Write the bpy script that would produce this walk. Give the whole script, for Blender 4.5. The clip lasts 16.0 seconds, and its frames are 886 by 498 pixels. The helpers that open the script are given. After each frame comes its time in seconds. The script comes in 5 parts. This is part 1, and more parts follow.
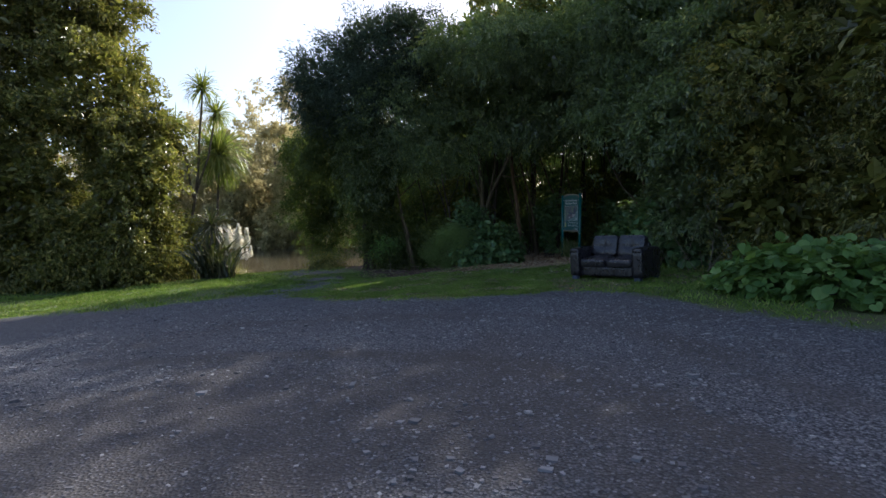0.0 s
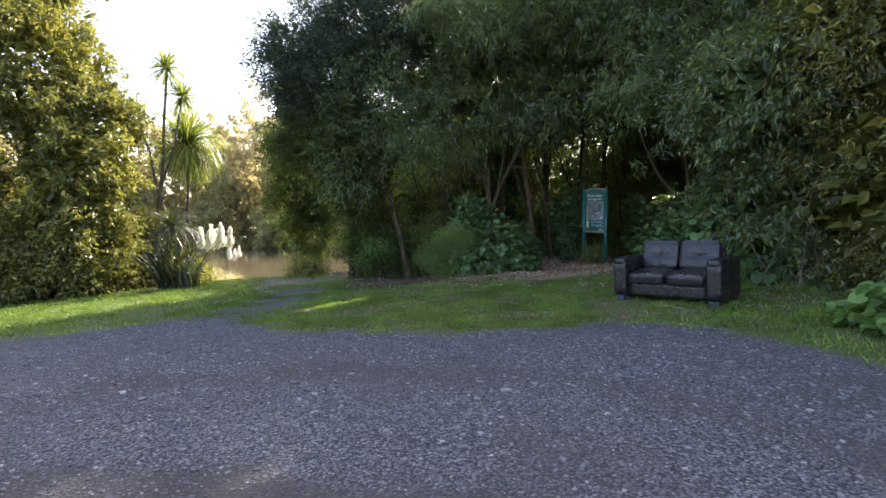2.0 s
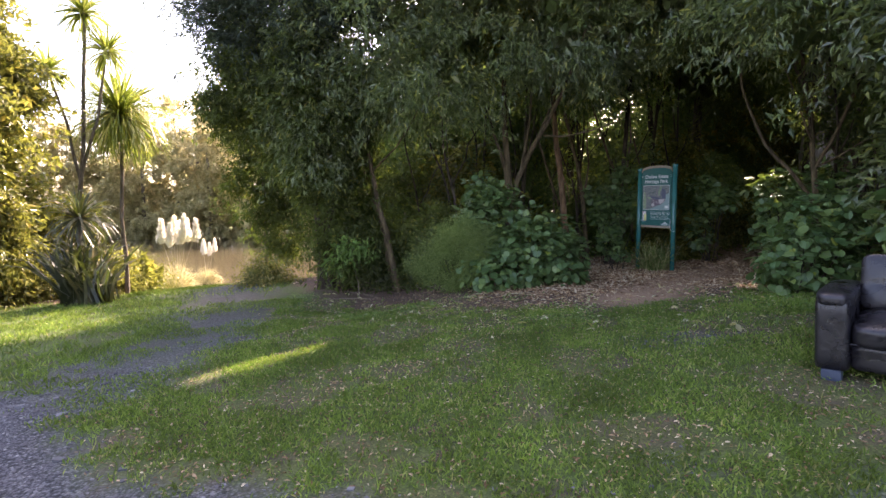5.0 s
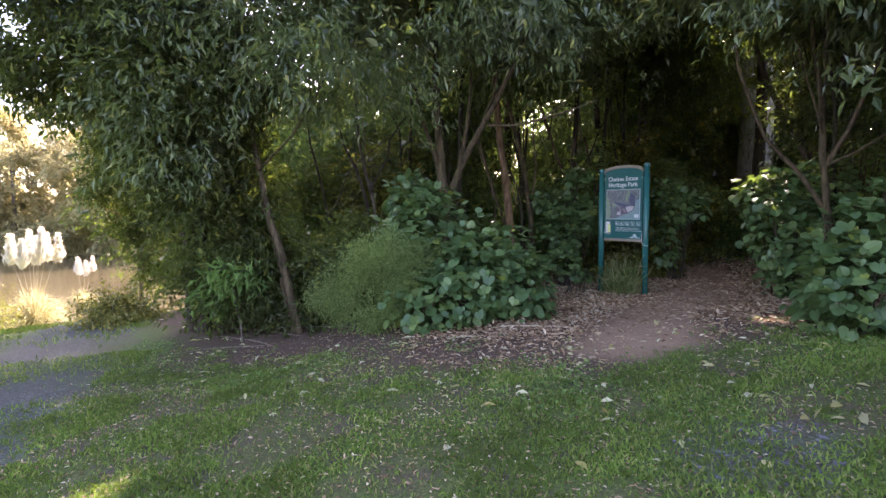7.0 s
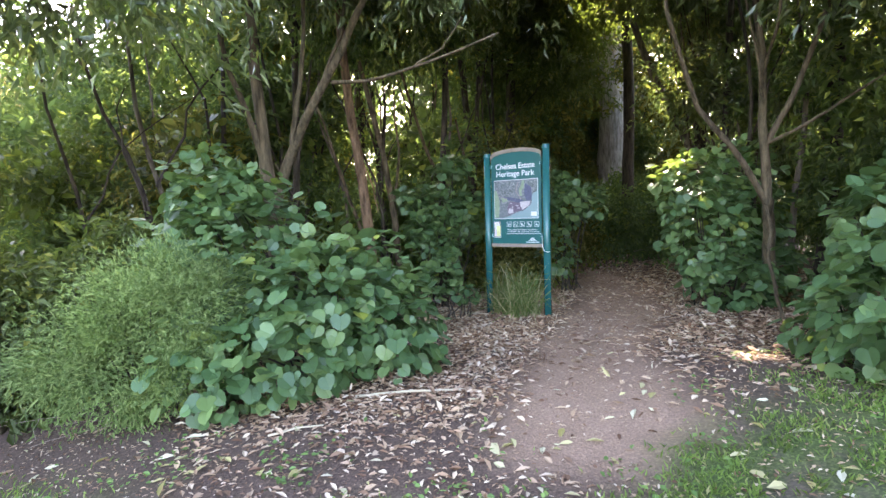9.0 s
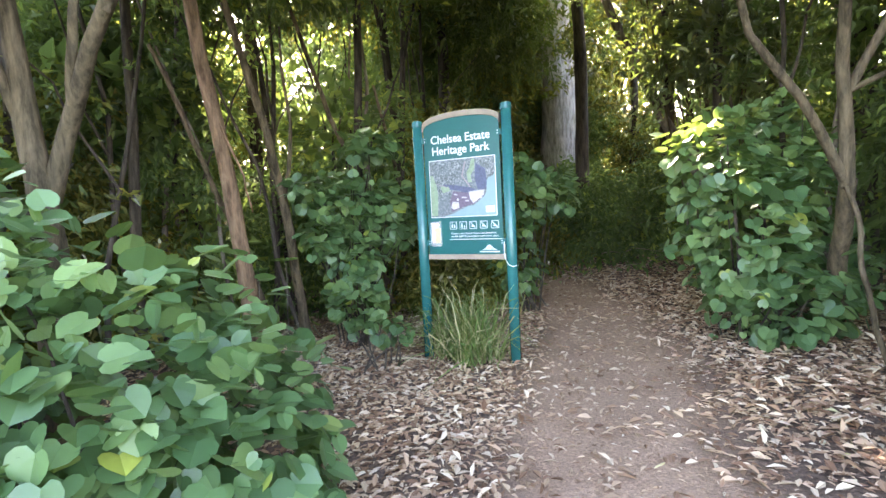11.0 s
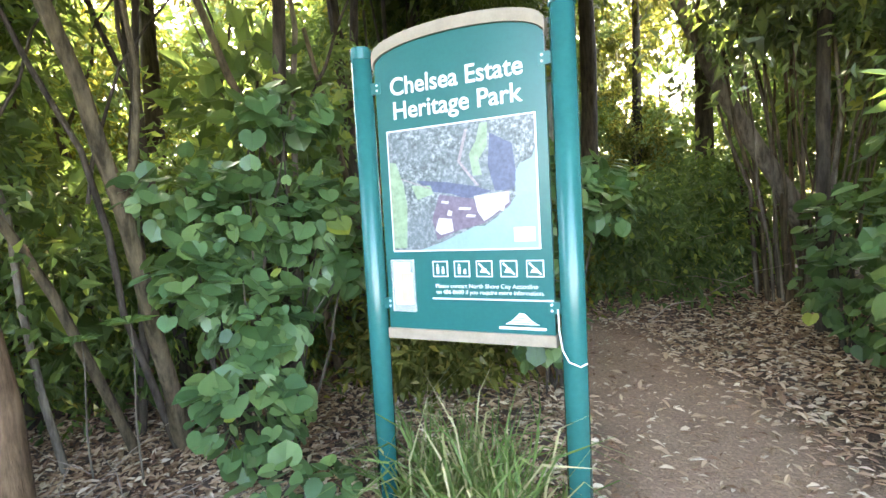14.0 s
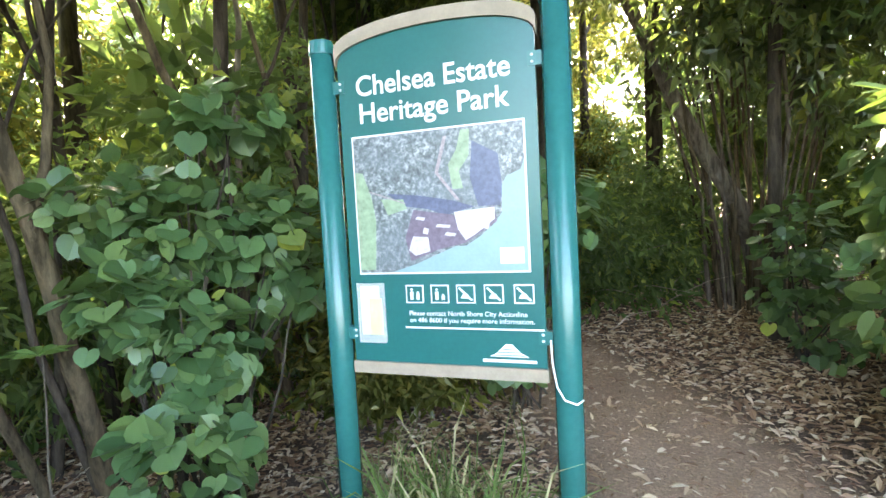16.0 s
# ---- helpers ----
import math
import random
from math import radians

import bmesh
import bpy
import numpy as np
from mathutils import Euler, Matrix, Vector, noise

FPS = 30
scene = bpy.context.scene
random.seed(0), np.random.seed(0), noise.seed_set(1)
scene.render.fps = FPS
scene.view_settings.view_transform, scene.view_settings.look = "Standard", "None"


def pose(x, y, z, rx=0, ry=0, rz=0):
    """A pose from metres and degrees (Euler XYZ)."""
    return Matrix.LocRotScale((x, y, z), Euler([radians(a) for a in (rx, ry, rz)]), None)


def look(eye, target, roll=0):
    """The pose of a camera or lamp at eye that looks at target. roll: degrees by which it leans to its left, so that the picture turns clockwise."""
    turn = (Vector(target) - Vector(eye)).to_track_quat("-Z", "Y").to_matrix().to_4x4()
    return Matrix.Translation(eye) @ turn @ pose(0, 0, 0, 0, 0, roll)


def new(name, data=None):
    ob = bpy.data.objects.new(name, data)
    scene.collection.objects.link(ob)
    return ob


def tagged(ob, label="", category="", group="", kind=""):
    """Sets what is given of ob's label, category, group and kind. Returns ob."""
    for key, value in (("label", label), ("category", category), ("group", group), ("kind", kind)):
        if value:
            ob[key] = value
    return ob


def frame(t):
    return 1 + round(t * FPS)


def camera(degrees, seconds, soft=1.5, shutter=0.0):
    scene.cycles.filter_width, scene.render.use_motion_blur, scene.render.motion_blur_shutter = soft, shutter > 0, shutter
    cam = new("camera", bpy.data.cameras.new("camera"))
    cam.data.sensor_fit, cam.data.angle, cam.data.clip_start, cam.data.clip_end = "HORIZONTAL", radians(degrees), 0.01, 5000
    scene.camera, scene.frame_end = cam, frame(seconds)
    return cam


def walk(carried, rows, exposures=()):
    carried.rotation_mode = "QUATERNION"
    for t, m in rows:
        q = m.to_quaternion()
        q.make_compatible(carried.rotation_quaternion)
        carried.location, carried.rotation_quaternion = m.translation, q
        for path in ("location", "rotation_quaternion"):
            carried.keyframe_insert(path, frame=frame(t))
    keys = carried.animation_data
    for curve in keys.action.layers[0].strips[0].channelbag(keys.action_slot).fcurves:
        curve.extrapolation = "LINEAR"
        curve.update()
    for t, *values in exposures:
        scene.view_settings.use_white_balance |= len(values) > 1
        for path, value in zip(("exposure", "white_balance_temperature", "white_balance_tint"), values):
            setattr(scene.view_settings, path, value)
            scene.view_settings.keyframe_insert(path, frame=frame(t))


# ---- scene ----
cam = camera(81.8, 16.0)
METRES, EYE, TILT, LEAN, TURN = 18.8, 1.5, 2.0, -1.2, 0.0
ROWS = [
    (0.0, 0.0, 0.0, 0.0, -0.18, -6.27, 1.61),
    (0.5, -0.0012, 0.0394, -0.0013, -0.07, -6.47, 1.62),
    (1.0, 0.0005, 0.0782, -0.0031, 0.05, -6.4, 1.66),
    (1.5, 0.0013, 0.1201, -0.005, -0.07, -6.24, 1.61),
    (2.0, 0.0022, 0.1609, -0.0068, -0.1, -6.5, 1.65),
    (2.5, 0.0016, 0.2011, -0.0071, -0.06, -6.64, 1.65),
    (3.0, -0.0019, 0.2411, -0.0092, -0.0, -6.77, 1.67),
    (3.5, -0.0032, 0.2821, -0.0117, 0.09, -6.96, 1.72),
    (6.0, -0.0083, 0.4737, -0.0224, -3.13, -7.98, 1.62),
    (6.5, -0.0048, 0.5096, -0.0243, -6.33, -7.23, 1.51),
    (7.0, -0.0018, 0.5474, -0.0272, -9.48, -6.73, 1.51),
    (7.5, 0.002, 0.5843, -0.0304, -12.24, -6.96, 1.64),
    (8.0, 0.0093, 0.621, -0.033, -15.86, -6.99, 1.77),
    (8.5, 0.0227, 0.6561, -0.0363, -17.47, -6.54, 1.99),
    (9.0, 0.0378, 0.6919, -0.0401, -25.8, -6.37, 1.89),
    (11.5, 0.1204, 0.8288, -0.0484, -33.64, -6.75, 2.96),
    (12.0, 0.135, 0.8493, -0.0492, -34.17, -6.75, 3.06),
    (12.5, 0.1539, 0.8706, -0.0489, -35.16, -6.76, 3.06),
    (13.0, 0.1664, 0.8925, -0.0481, -35.79, -6.69, 3.0),
    (13.5, 0.1754, 0.9125, -0.0481, -36.49, -6.58, 2.91),
    (14.0, 0.1825, 0.9254, -0.0483, -36.67, -6.35, 2.98),
    (14.5, 0.1861, 0.9356, -0.0486, -36.76, -6.34, 2.87),
    (15.0, 0.185, 0.9435, -0.0474, -37.02, -6.08, 2.93),
    (15.5, 0.1866, 0.9434, -0.0476, -38.79, -6.1, 2.95),
    (16.0, 0.1867, 0.9407, -0.046, -42.65, -6.07, 2.64),
]
walk(cam, [(t, pose(0, 0, EYE, TILT, LEAN, TURN) @ pose(METRES * x, METRES * y, METRES * z, 90 + pitch, roll, yaw)) for t, x, y, z, yaw, pitch, roll in ROWS],
     exposures=[(0, 0.78, 6100, 14), (1.0, 1.64, 6200, 14), (2.0, 2.12, 6800, 17), (3.5, 2.5, 7600, 20), (6.0, 2.65, 7300, 34), (7.0, 3.0, 7000, 33), (8.0, 3.6, 7000, 31), (9.0, 4.2, 7050, 26), (11.5, 4.95, 7400, 23), (13, 5.2, 7500, 21), (15, 5.08, 7450, 16), (16, 5.0, 7450, 16)])

# ---- light ----
SUN_AZ, SUN_EL = 31.0, 37.0
world = bpy.data.worlds.new("sky")
scene.world = world
world.use_nodes = True
sky = world.node_tree.nodes.new("ShaderNodeTexSky")
sky.sky_type = "NISHITA"
sky.sun_disc = False
sky.sun_elevation, sky.sun_rotation = radians(SUN_EL), radians(SUN_AZ)
sky.air_density, sky.dust_density = 1.0, 3.0
world.node_tree.nodes["Background"].inputs[1].default_value = 0.15
world.node_tree.links.new(sky.outputs[0], world.node_tree.nodes["Background"].inputs[0])
sun = new("sun", bpy.data.lights.new("sun", "SUN"))
sun.data.energy, sun.data.angle, sun.data.color = 4.0, radians(0.6), (1.0, 0.93, 0.80)
sun.matrix_world = look((0, 0, 30), (-30 * math.sin(radians(SUN_AZ)), -30 * math.cos(radians(SUN_AZ)), 30 - 30 * math.tan(radians(SUN_EL))))

# ---- materials ----
RNG = np.random.default_rng(11)


def nodes_of(name, rough=0.6, spec=0.3, metal=0.0):
    m = bpy.data.materials.new(name)
    m.use_nodes = True
    nt = m.node_tree
    b = nt.nodes["Principled BSDF"]
    b.inputs["Roughness"].default_value = rough
    b.inputs["Specular IOR Level"].default_value = spec
    b.inputs["Metallic"].default_value = metal
    return m, nt, b


def noise_tex(nt, scale, detail=4.0, rough=0.6, coords="Object", stretch=None):
    tc = nt.nodes.new("ShaderNodeTexCoord")
    n = nt.nodes.new("ShaderNodeTexNoise")
    n.inputs["Scale"].default_value, n.inputs["Detail"].default_value, n.inputs["Roughness"].default_value = scale, detail, rough
    src = tc.outputs[coords]
    if stretch:
        mp = nt.nodes.new("ShaderNodeMapping")
        mp.inputs["Scale"].default_value = stretch
        nt.links.new(src, mp.inputs[0])
        src = mp.outputs[0]
    nt.links.new(src, n.inputs["Vector"])
    return n


def ramp(nt, fac, stops):
    r = nt.nodes.new("ShaderNodeValToRGB")
    els = r.color_ramp.elements
    while len(els) < len(stops):
        els.new(0.5)
    for e, (p, c) in zip(els, stops):
        e.position, e.color = p, (*c, 1)
    nt.links.new(fac, r.inputs[0])
    return r.outputs[0]


def mix(nt, fac, a, b, mode="MIX"):
    m = nt.nodes.new("ShaderNodeMix")
    m.data_type, m.blend_type = "RGBA", mode
    for sock, v in ((m.inputs["Factor"], fac), (m.inputs["A"], a), (m.inputs["B"], b)):
        if isinstance(v, (int, float)):
            sock.default_value = v
        elif isinstance(v, tuple):
            sock.default_value = (*v, 1)
        else:
            nt.links.new(v, sock)
    return m.outputs["Result"]


def bump(nt, b, height, strength=0.3, dist=0.01):
    n = nt.nodes.new("ShaderNodeBump")
    n.inputs["Strength"].default_value, n.inputs["Distance"].default_value = strength, dist
    nt.links.new(height, n.inputs["Height"])
    nt.links.new(n.outputs[0], b.inputs["Normal"])


def leaf_material(name, stops, rough=0.42, spec=0.35, through_light=0.32, glow=(0.30, 0.42, 0.04), patchy=0.45, patch_scale=0.55):
    """A leaf: colour varies leaf by leaf and tree-wide, and some light shines through."""
    m, nt, b = nodes_of(name, rough, spec)
    geo = nt.nodes.new("ShaderNodeNewGeometry")
    info, add, cut = nt.nodes.new("ShaderNodeObjectInfo"), nt.nodes.new("ShaderNodeMath"), nt.nodes.new("ShaderNodeMath")
    add.operation, cut.operation = "ADD", "FRACT"
    nt.links.new(geo.outputs["Random Per Island"], add.inputs[0])
    nt.links.new(info.outputs["Random"], add.inputs[1])
    nt.links.new(add.outputs[0], cut.inputs[0])
    col = ramp(nt, cut.outputs[0], stops)
    big = noise_tex(nt, patch_scale, 3)
    spot = ramp(nt, big.outputs["Fac"], [(0.25, (0.35, 0.35, 0.35)), (0.5, (1, 1, 1)), (0.75, (1.8, 1.75, 1.5))])
    col = mix(nt, patchy, col, spot, "MULTIPLY")
    fine = noise_tex(nt, 60, 2)
    col = mix(nt, 0.2, col, mix(nt, fine.outputs["Fac"], (0.6, 0.6, 0.6), (1.4, 1.4, 1.4)), "MULTIPLY")
    nt.links.new(col, b.inputs["Base Color"])
    tr = nt.nodes.new("ShaderNodeBsdfTranslucent")
    nt.links.new(mix(nt, 0.5, col, glow), tr.inputs[0])
    ms = nt.nodes.new("ShaderNodeMixShader")
    ms.inputs[0].default_value = through_light
    nt.links.new(b.outputs[0], ms.inputs[1])
    nt.links.new(tr.outputs[0], ms.inputs[2])
    nt.links.new(ms.outputs[0], nt.nodes["Material Output"].inputs[0])
    return m


def plain(name, colour, rough=0.6, spec=0.3, metal=0.0, vary=0.25, scale=18.0, relief=0.15):
    m, nt, b = nodes_of(name, rough, spec, metal)
    n = noise_tex(nt, scale, 5)
    f = noise_tex(nt, scale * 9, 3)
    lo, hi = tuple(c * (1 - vary) for c in colour), tuple(min(1, c * (1 + vary)) for c in colour)
    col = mix(nt, n.outputs["Fac"], lo, hi)
    col = mix(nt, 0.3, col, mix(nt, f.outputs["Fac"], (0.6, 0.6, 0.6), (1.4, 1.4, 1.4)), "MULTIPLY")
    nt.links.new(col, b.inputs["Base Color"])
    if relief:
        bump(nt, b, f.outputs["Fac"], relief, 0.004)
    return m


def bark_material(name, dark, light, scale=9.0, relief=0.8):
    m, nt, b = nodes_of(name, 0.85, 0.15)
    n = noise_tex(nt, scale * 1.7, 7, 0.7, stretch=(1, 1, 0.2))
    p = noise_tex(nt, 1.7, 3)
    col = ramp(nt, n.outputs["Fac"], [(0.36, dark), (0.5, tuple((a + c) / 2 for a, c in zip(dark, light))), (0.64, light)])
    col = mix(nt, 0.5, col, mix(nt, p.outputs["Fac"], (0.55, 0.6, 0.5), (1.45, 1.4, 1.4)), "MULTIPLY")
    nt.links.new(col, b.inputs["Base Color"])
    bump(nt, b, n.outputs["Fac"], relief, 0.03)
    return m


LEAF_DARK = leaf_material("leaf_dark_green", [(0.0, (0.028, 0.042, 0.014)), (0.55, (0.060, 0.082, 0.026)), (0.92, (0.11, 0.14, 0.04)), (1.0, (0.30, 0.28, 0.06))], through_light=0.36)
LEAF_LONG = leaf_material("leaf_long_green", [(0.0, (0.06, 0.090, 0.042)), (0.6, (0.135, 0.180, 0.078)), (0.93, (0.21, 0.26, 0.095)), (1.0, (0.40, 0.38, 0.09))], 0.3, 0.8, 0.42)
LEAF_OLIVE = leaf_material("leaf_olive", [(0.0, (0.055, 0.062, 0.020)), (0.5, (0.125, 0.138, 0.038)), (0.85, (0.26, 0.26, 0.07)), (1.0, (0.44, 0.35, 0.08))], 0.27, 0.65, 0.42, (0.34, 0.36, 0.05))
LEAF_WOOD = leaf_material("leaf_wood_green", [(0.0, (0.045, 0.075, 0.026)), (0.5, (0.085, 0.135, 0.045)), (0.88, (0.16, 0.225, 0.06)), (1.0, (0.40, 0.43, 0.08))], 0.4, 0.4, 0.48, (0.25, 0.37, 0.07))
LEAF_PINE = leaf_material("leaf_needle_blue", [(0.0, (0.030, 0.048, 0.036)), (0.6, (0.065, 0.095, 0.070)), (1.0, (0.12, 0.15, 0.10))], 0.55, 0.25, 0.15)
LEAF_HEART = leaf_material("leaf_heart_green", [(0.0, (0.048, 0.108, 0.040)), (0.6, (0.10, 0.190, 0.072)), (0.98, (0.17, 0.26, 0.09)), (1.0, (0.36, 0.40, 0.07))], 0.42, 0.5, 0.3)
LEAF_FERNY = leaf_material("leaf_feathery", [(0.0, (0.10, 0.16, 0.055)), (0.7, (0.20, 0.28, 0.10)), (1.0, (0.31, 0.39, 0.15))], 0.6, 0.2, 0.3)
LEAF_WEED = leaf_material("leaf_weed_green", [(0.0, (0.07, 0.15, 0.042)), (0.6, (0.13, 0.24, 0.068)), (1.0, (0.20, 0.32, 0.09))], 0.5, 0.3, 0.35)
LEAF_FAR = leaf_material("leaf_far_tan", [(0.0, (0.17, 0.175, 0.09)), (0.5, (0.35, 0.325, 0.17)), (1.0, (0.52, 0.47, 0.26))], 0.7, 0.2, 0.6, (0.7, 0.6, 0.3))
LEAF_STRAP = leaf_material("leaf_strap", [(0.0, (0.08, 0.10, 0.025)), (0.6, (0.18, 0.21, 0.055)), (1.0, (0.38, 0.34, 0.11))], 0.4, 0.45, 0.45)
LEAF_FLAX = leaf_material("leaf_flax", [(0.0, (0.018, 0.022, 0.014)), (0.6, (0.04, 0.046, 0.026)), (1.0, (0.16, 0.13, 0.07))], 0.4, 0.45, 0.12)
LEAF_DRY = leaf_material("leaf_dry", [(0.0, (0.13, 0.068, 0.042)), (0.35, (0.30, 0.185, 0.115)), (0.75, (0.52, 0.37, 0.24)), (1.0, (0.70, 0.59, 0.43))], 0.7, 0.2, 0.15, (0.5, 0.3, 0.1))
LEAF_PALE = leaf_material("leaf_fallen_pale", [(0.0, (0.36, 0.30, 0.10)), (0.5, (0.52, 0.46, 0.24)), (1.0, (0.64, 0.60, 0.42))], 0.6, 0.3, 0.2)
GRASS = leaf_material("grass_blade", [(0.0, (0.075, 0.130, 0.030)), (0.6, (0.160, 0.258, 0.056)), (0.9, (0.25, 0.35, 0.085)), (1.0, (0.44, 0.37, 0.18))], 0.5, 0.3, 0.35, patchy=0.8, patch_scale=1.3)
TUSSOCK = leaf_material("tussock_blade", [(0.0, (0.07, 0.12, 0.035)), (0.5, (0.14, 0.21, 0.06)), (0.7, (0.26, 0.27, 0.11)), (1.0, (0.52, 0.43, 0.24))], 0.5, 0.3, 0.35)
PLUME = leaf_material("plume_cream", [(0.0, (0.80, 0.76, 0.68)), (1.0, (0.92, 0.90, 0.84))], 0.9, 0.1, 0.45, (0.9, 0.87, 0.78))
BARK_GREY = bark_material("bark_grey", (0.07, 0.056, 0.042), (0.24, 0.20, 0.155))
BARK_BROWN = bark_material("bark_brown", (0.040, 0.031, 0.019), (0.165, 0.125, 0.076))
BARK_RED = bark_material("bark_red_brown", (0.065, 0.039, 0.022), (0.24, 0.15, 0.09))
BARK_DARK = bark_material("bark_dark", (0.03, 0.024, 0.018), (0.10, 0.08, 0.06))
BARK_PALE = bark_material("bark_pale_gum", (0.20, 0.175, 0.165), (0.60, 0.56, 0.54), 7.0)
TWIG = plain("dead_twig", (0.33, 0.26, 0.20), 0.8)
STICK = plain("pale_stick", (0.5, 0.42, 0.28), 0.7)


def ground_material():
    """Gravel, grass, bare path and leaf mould, laid out by the sheet's own zones."""
    m, nt, b = nodes_of("ground_sheet", 0.9, 0.2)
    at = nt.nodes.new("ShaderNodeAttribute")
    at.attribute_name = "zones"
    sp = nt.nodes.new("ShaderNodeSeparateColor")
    nt.links.new(at.outputs["Color"], sp.inputs[0])
    vor = nt.nodes.new("ShaderNodeTexVoronoi")
    vor.inputs["Scale"].default_value = 46.0
    vor2 = nt.nodes.new("ShaderNodeTexVoronoi")
    vor2.inputs["Scale"].default_value = 85.0
    tc = nt.nodes.new("ShaderNodeTexCoord")
    for v in (vor, vor2):
        nt.links.new(tc.outputs["Object"], v.inputs["Vector"])
    big, mid, fine = noise_tex(nt, 0.45, 5), noise_tex(nt, 3.2, 5), noise_tex(nt, 40, 4)
    stone = nt.nodes.new("ShaderNodeSeparateColor")
    nt.links.new(vor.outputs["Color"], stone.inputs[0])
    gravel = ramp(nt, stone.outputs[0], [(0.0, (0.092, 0.094, 0.105)), (0.6, (0.148, 0.152, 0.170)), (0.9, (0.215, 0.22, 0.24)), (1.0, (0.30, 0.295, 0.29))])
    # shade in the gaps between stones is put into the colour, with brighter middles
    gravel = mix(nt, 0.6, gravel, ramp(nt, vor2.outputs["Distance"], [(0.0, (1.25, 1.25, 1.25)), (0.6, (0.5, 0.5, 0.5))]), "MULTIPLY")
    gravel = mix(nt, 0.8, gravel, ramp(nt, vor.outputs["Distance"], [(0.0, (1.25, 1.25, 1.25)), (0.42, (1.0, 1.0, 1.0)), (0.68, (0.22, 0.22, 0.23))]), "MULTIPLY")
    dirt = mix(nt, mid.outputs["Fac"], (0.044, 0.040, 0.039), (0.088, 0.080, 0.077))
    dirt = mix(nt, 0.5, dirt, mix(nt, fine.outputs["Fac"], (0.5, 0.5, 0.5), (1.5, 1.5, 1.5)), "MULTIPLY")
    gravel = mix(nt, ramp(nt, big.outputs["Fac"], [(0.46, (0, 0, 0)), (0.66, (0.6, 0.6, 0.6))]), gravel, dirt)
    gravel = mix(nt, at.outputs["Alpha"], gravel, mix(nt, ramp(nt, stone.outputs[1], [(0.6, (0, 0, 0)), (0.9, (0.7, 0.7, 0.7))]), dirt, gravel))
    turf = mix(nt, fine.outputs["Fac"], (0.045, 0.075, 0.020), (0.12, 0.175, 0.048))
    turf = mix(nt, ramp(nt, mid.outputs["Fac"], [(0.5, (0, 0, 0)), (0.66, (0.8, 0.8, 0.8))]), turf, mix(nt, fine.outputs["Fac"], (0.05, 0.041, 0.034), (0.15, 0.118, 0.092)))
    speck = ramp(nt, vor2.outputs["Color"], [(0.0, (0.45, 0.45, 0.45)), (0.6, (0.95, 0.95, 0.95)), (1.0, (1.9, 1.8, 1.6))])
    turf = mix(nt, 0.75, turf, speck, "MULTIPLY")
    path = mix(nt, mid.outputs["Fac"], (0.25, 0.160, 0.105), (0.43, 0.29, 0.195))
    path = mix(nt, 0.5, path, mix(nt, fine.outputs["Fac"], (0.55, 0.55, 0.55), (1.45, 1.45, 1.45)), "MULTIPLY")
    mould = mix(nt, fine.outputs["Fac"], (0.045, 0.031, 0.024), (0.20, 0.138, 0.10))
    mould = mix(nt, 0.6, mould, mix(nt, mid.outputs["Fac"], (0.6, 0.6, 0.6), (1.4, 1.4, 1.4)), "MULTIPLY")
    mould = mix(nt, 0.7, mould, speck, "MULTIPLY")
    path = mix(nt, 0.4, path, speck, "MULTIPLY")
    col = mix(nt, sp.outputs[2], mould, path)
    col = mix(nt, sp.outputs[1], col, turf)
    col = mix(nt, sp.outputs[0], col, gravel)
    nt.links.new(col, b.inputs["Base Color"])
    h = mix(nt, sp.outputs[0], fine.outputs["Fac"], vor.outputs["Distance"])
    bump(nt, b, h, 0.8, 0.02)
    return m


GROUND = ground_material()


# ---- geometry helpers ----
def smooth(a, b, x):
    t = np.clip((np.asarray(x, float) - a) / (b - a), 0, 1)
    return t * t * (3 - 2 * t)


def bumpy(x, y, s=1.0):
    x, y = np.asarray(x, float) * s, np.asarray(y, float) * s
    return (np.sin(1.7 * x + 2.3 * np.sin(0.9 * y)) + np.sin(2.1 * y + 1.9 * np.sin(1.3 * x + 1)) + np.sin(3.9 * x - 2.7 * y + 2) * 0.6) / 2.6


LATTICE = np.random.default_rng(5).random((128, 128))


def patches(x, y, s=1.0):
    """Irregular patches about 1/s metres across, from -1 to 1."""
    x, y = np.asarray(x, float) * s + 900, np.asarray(y, float) * s + 900
    out = 0
    for k, w in ((1.0, 0.6), (2.3, 0.3), (5.1, 0.2)):
        i, j = np.floor(x * k).astype(int), np.floor(y * k).astype(int)
        u, v = x * k - i, y * k - j
        u, v = u * u * (3 - 2 * u), v * v * (3 - 2 * v)
        g = lambda a, b: LATTICE[a % 128, b % 128]
        out = out + w * (g(i, j) * (1 - u) * (1 - v) + g(i + 1, j) * u * (1 - v) + g(i, j + 1) * (1 - u) * v + g(i + 1, j + 1) * u * v)
    return np.clip((out - 0.55) * 3.2, -1, 1)


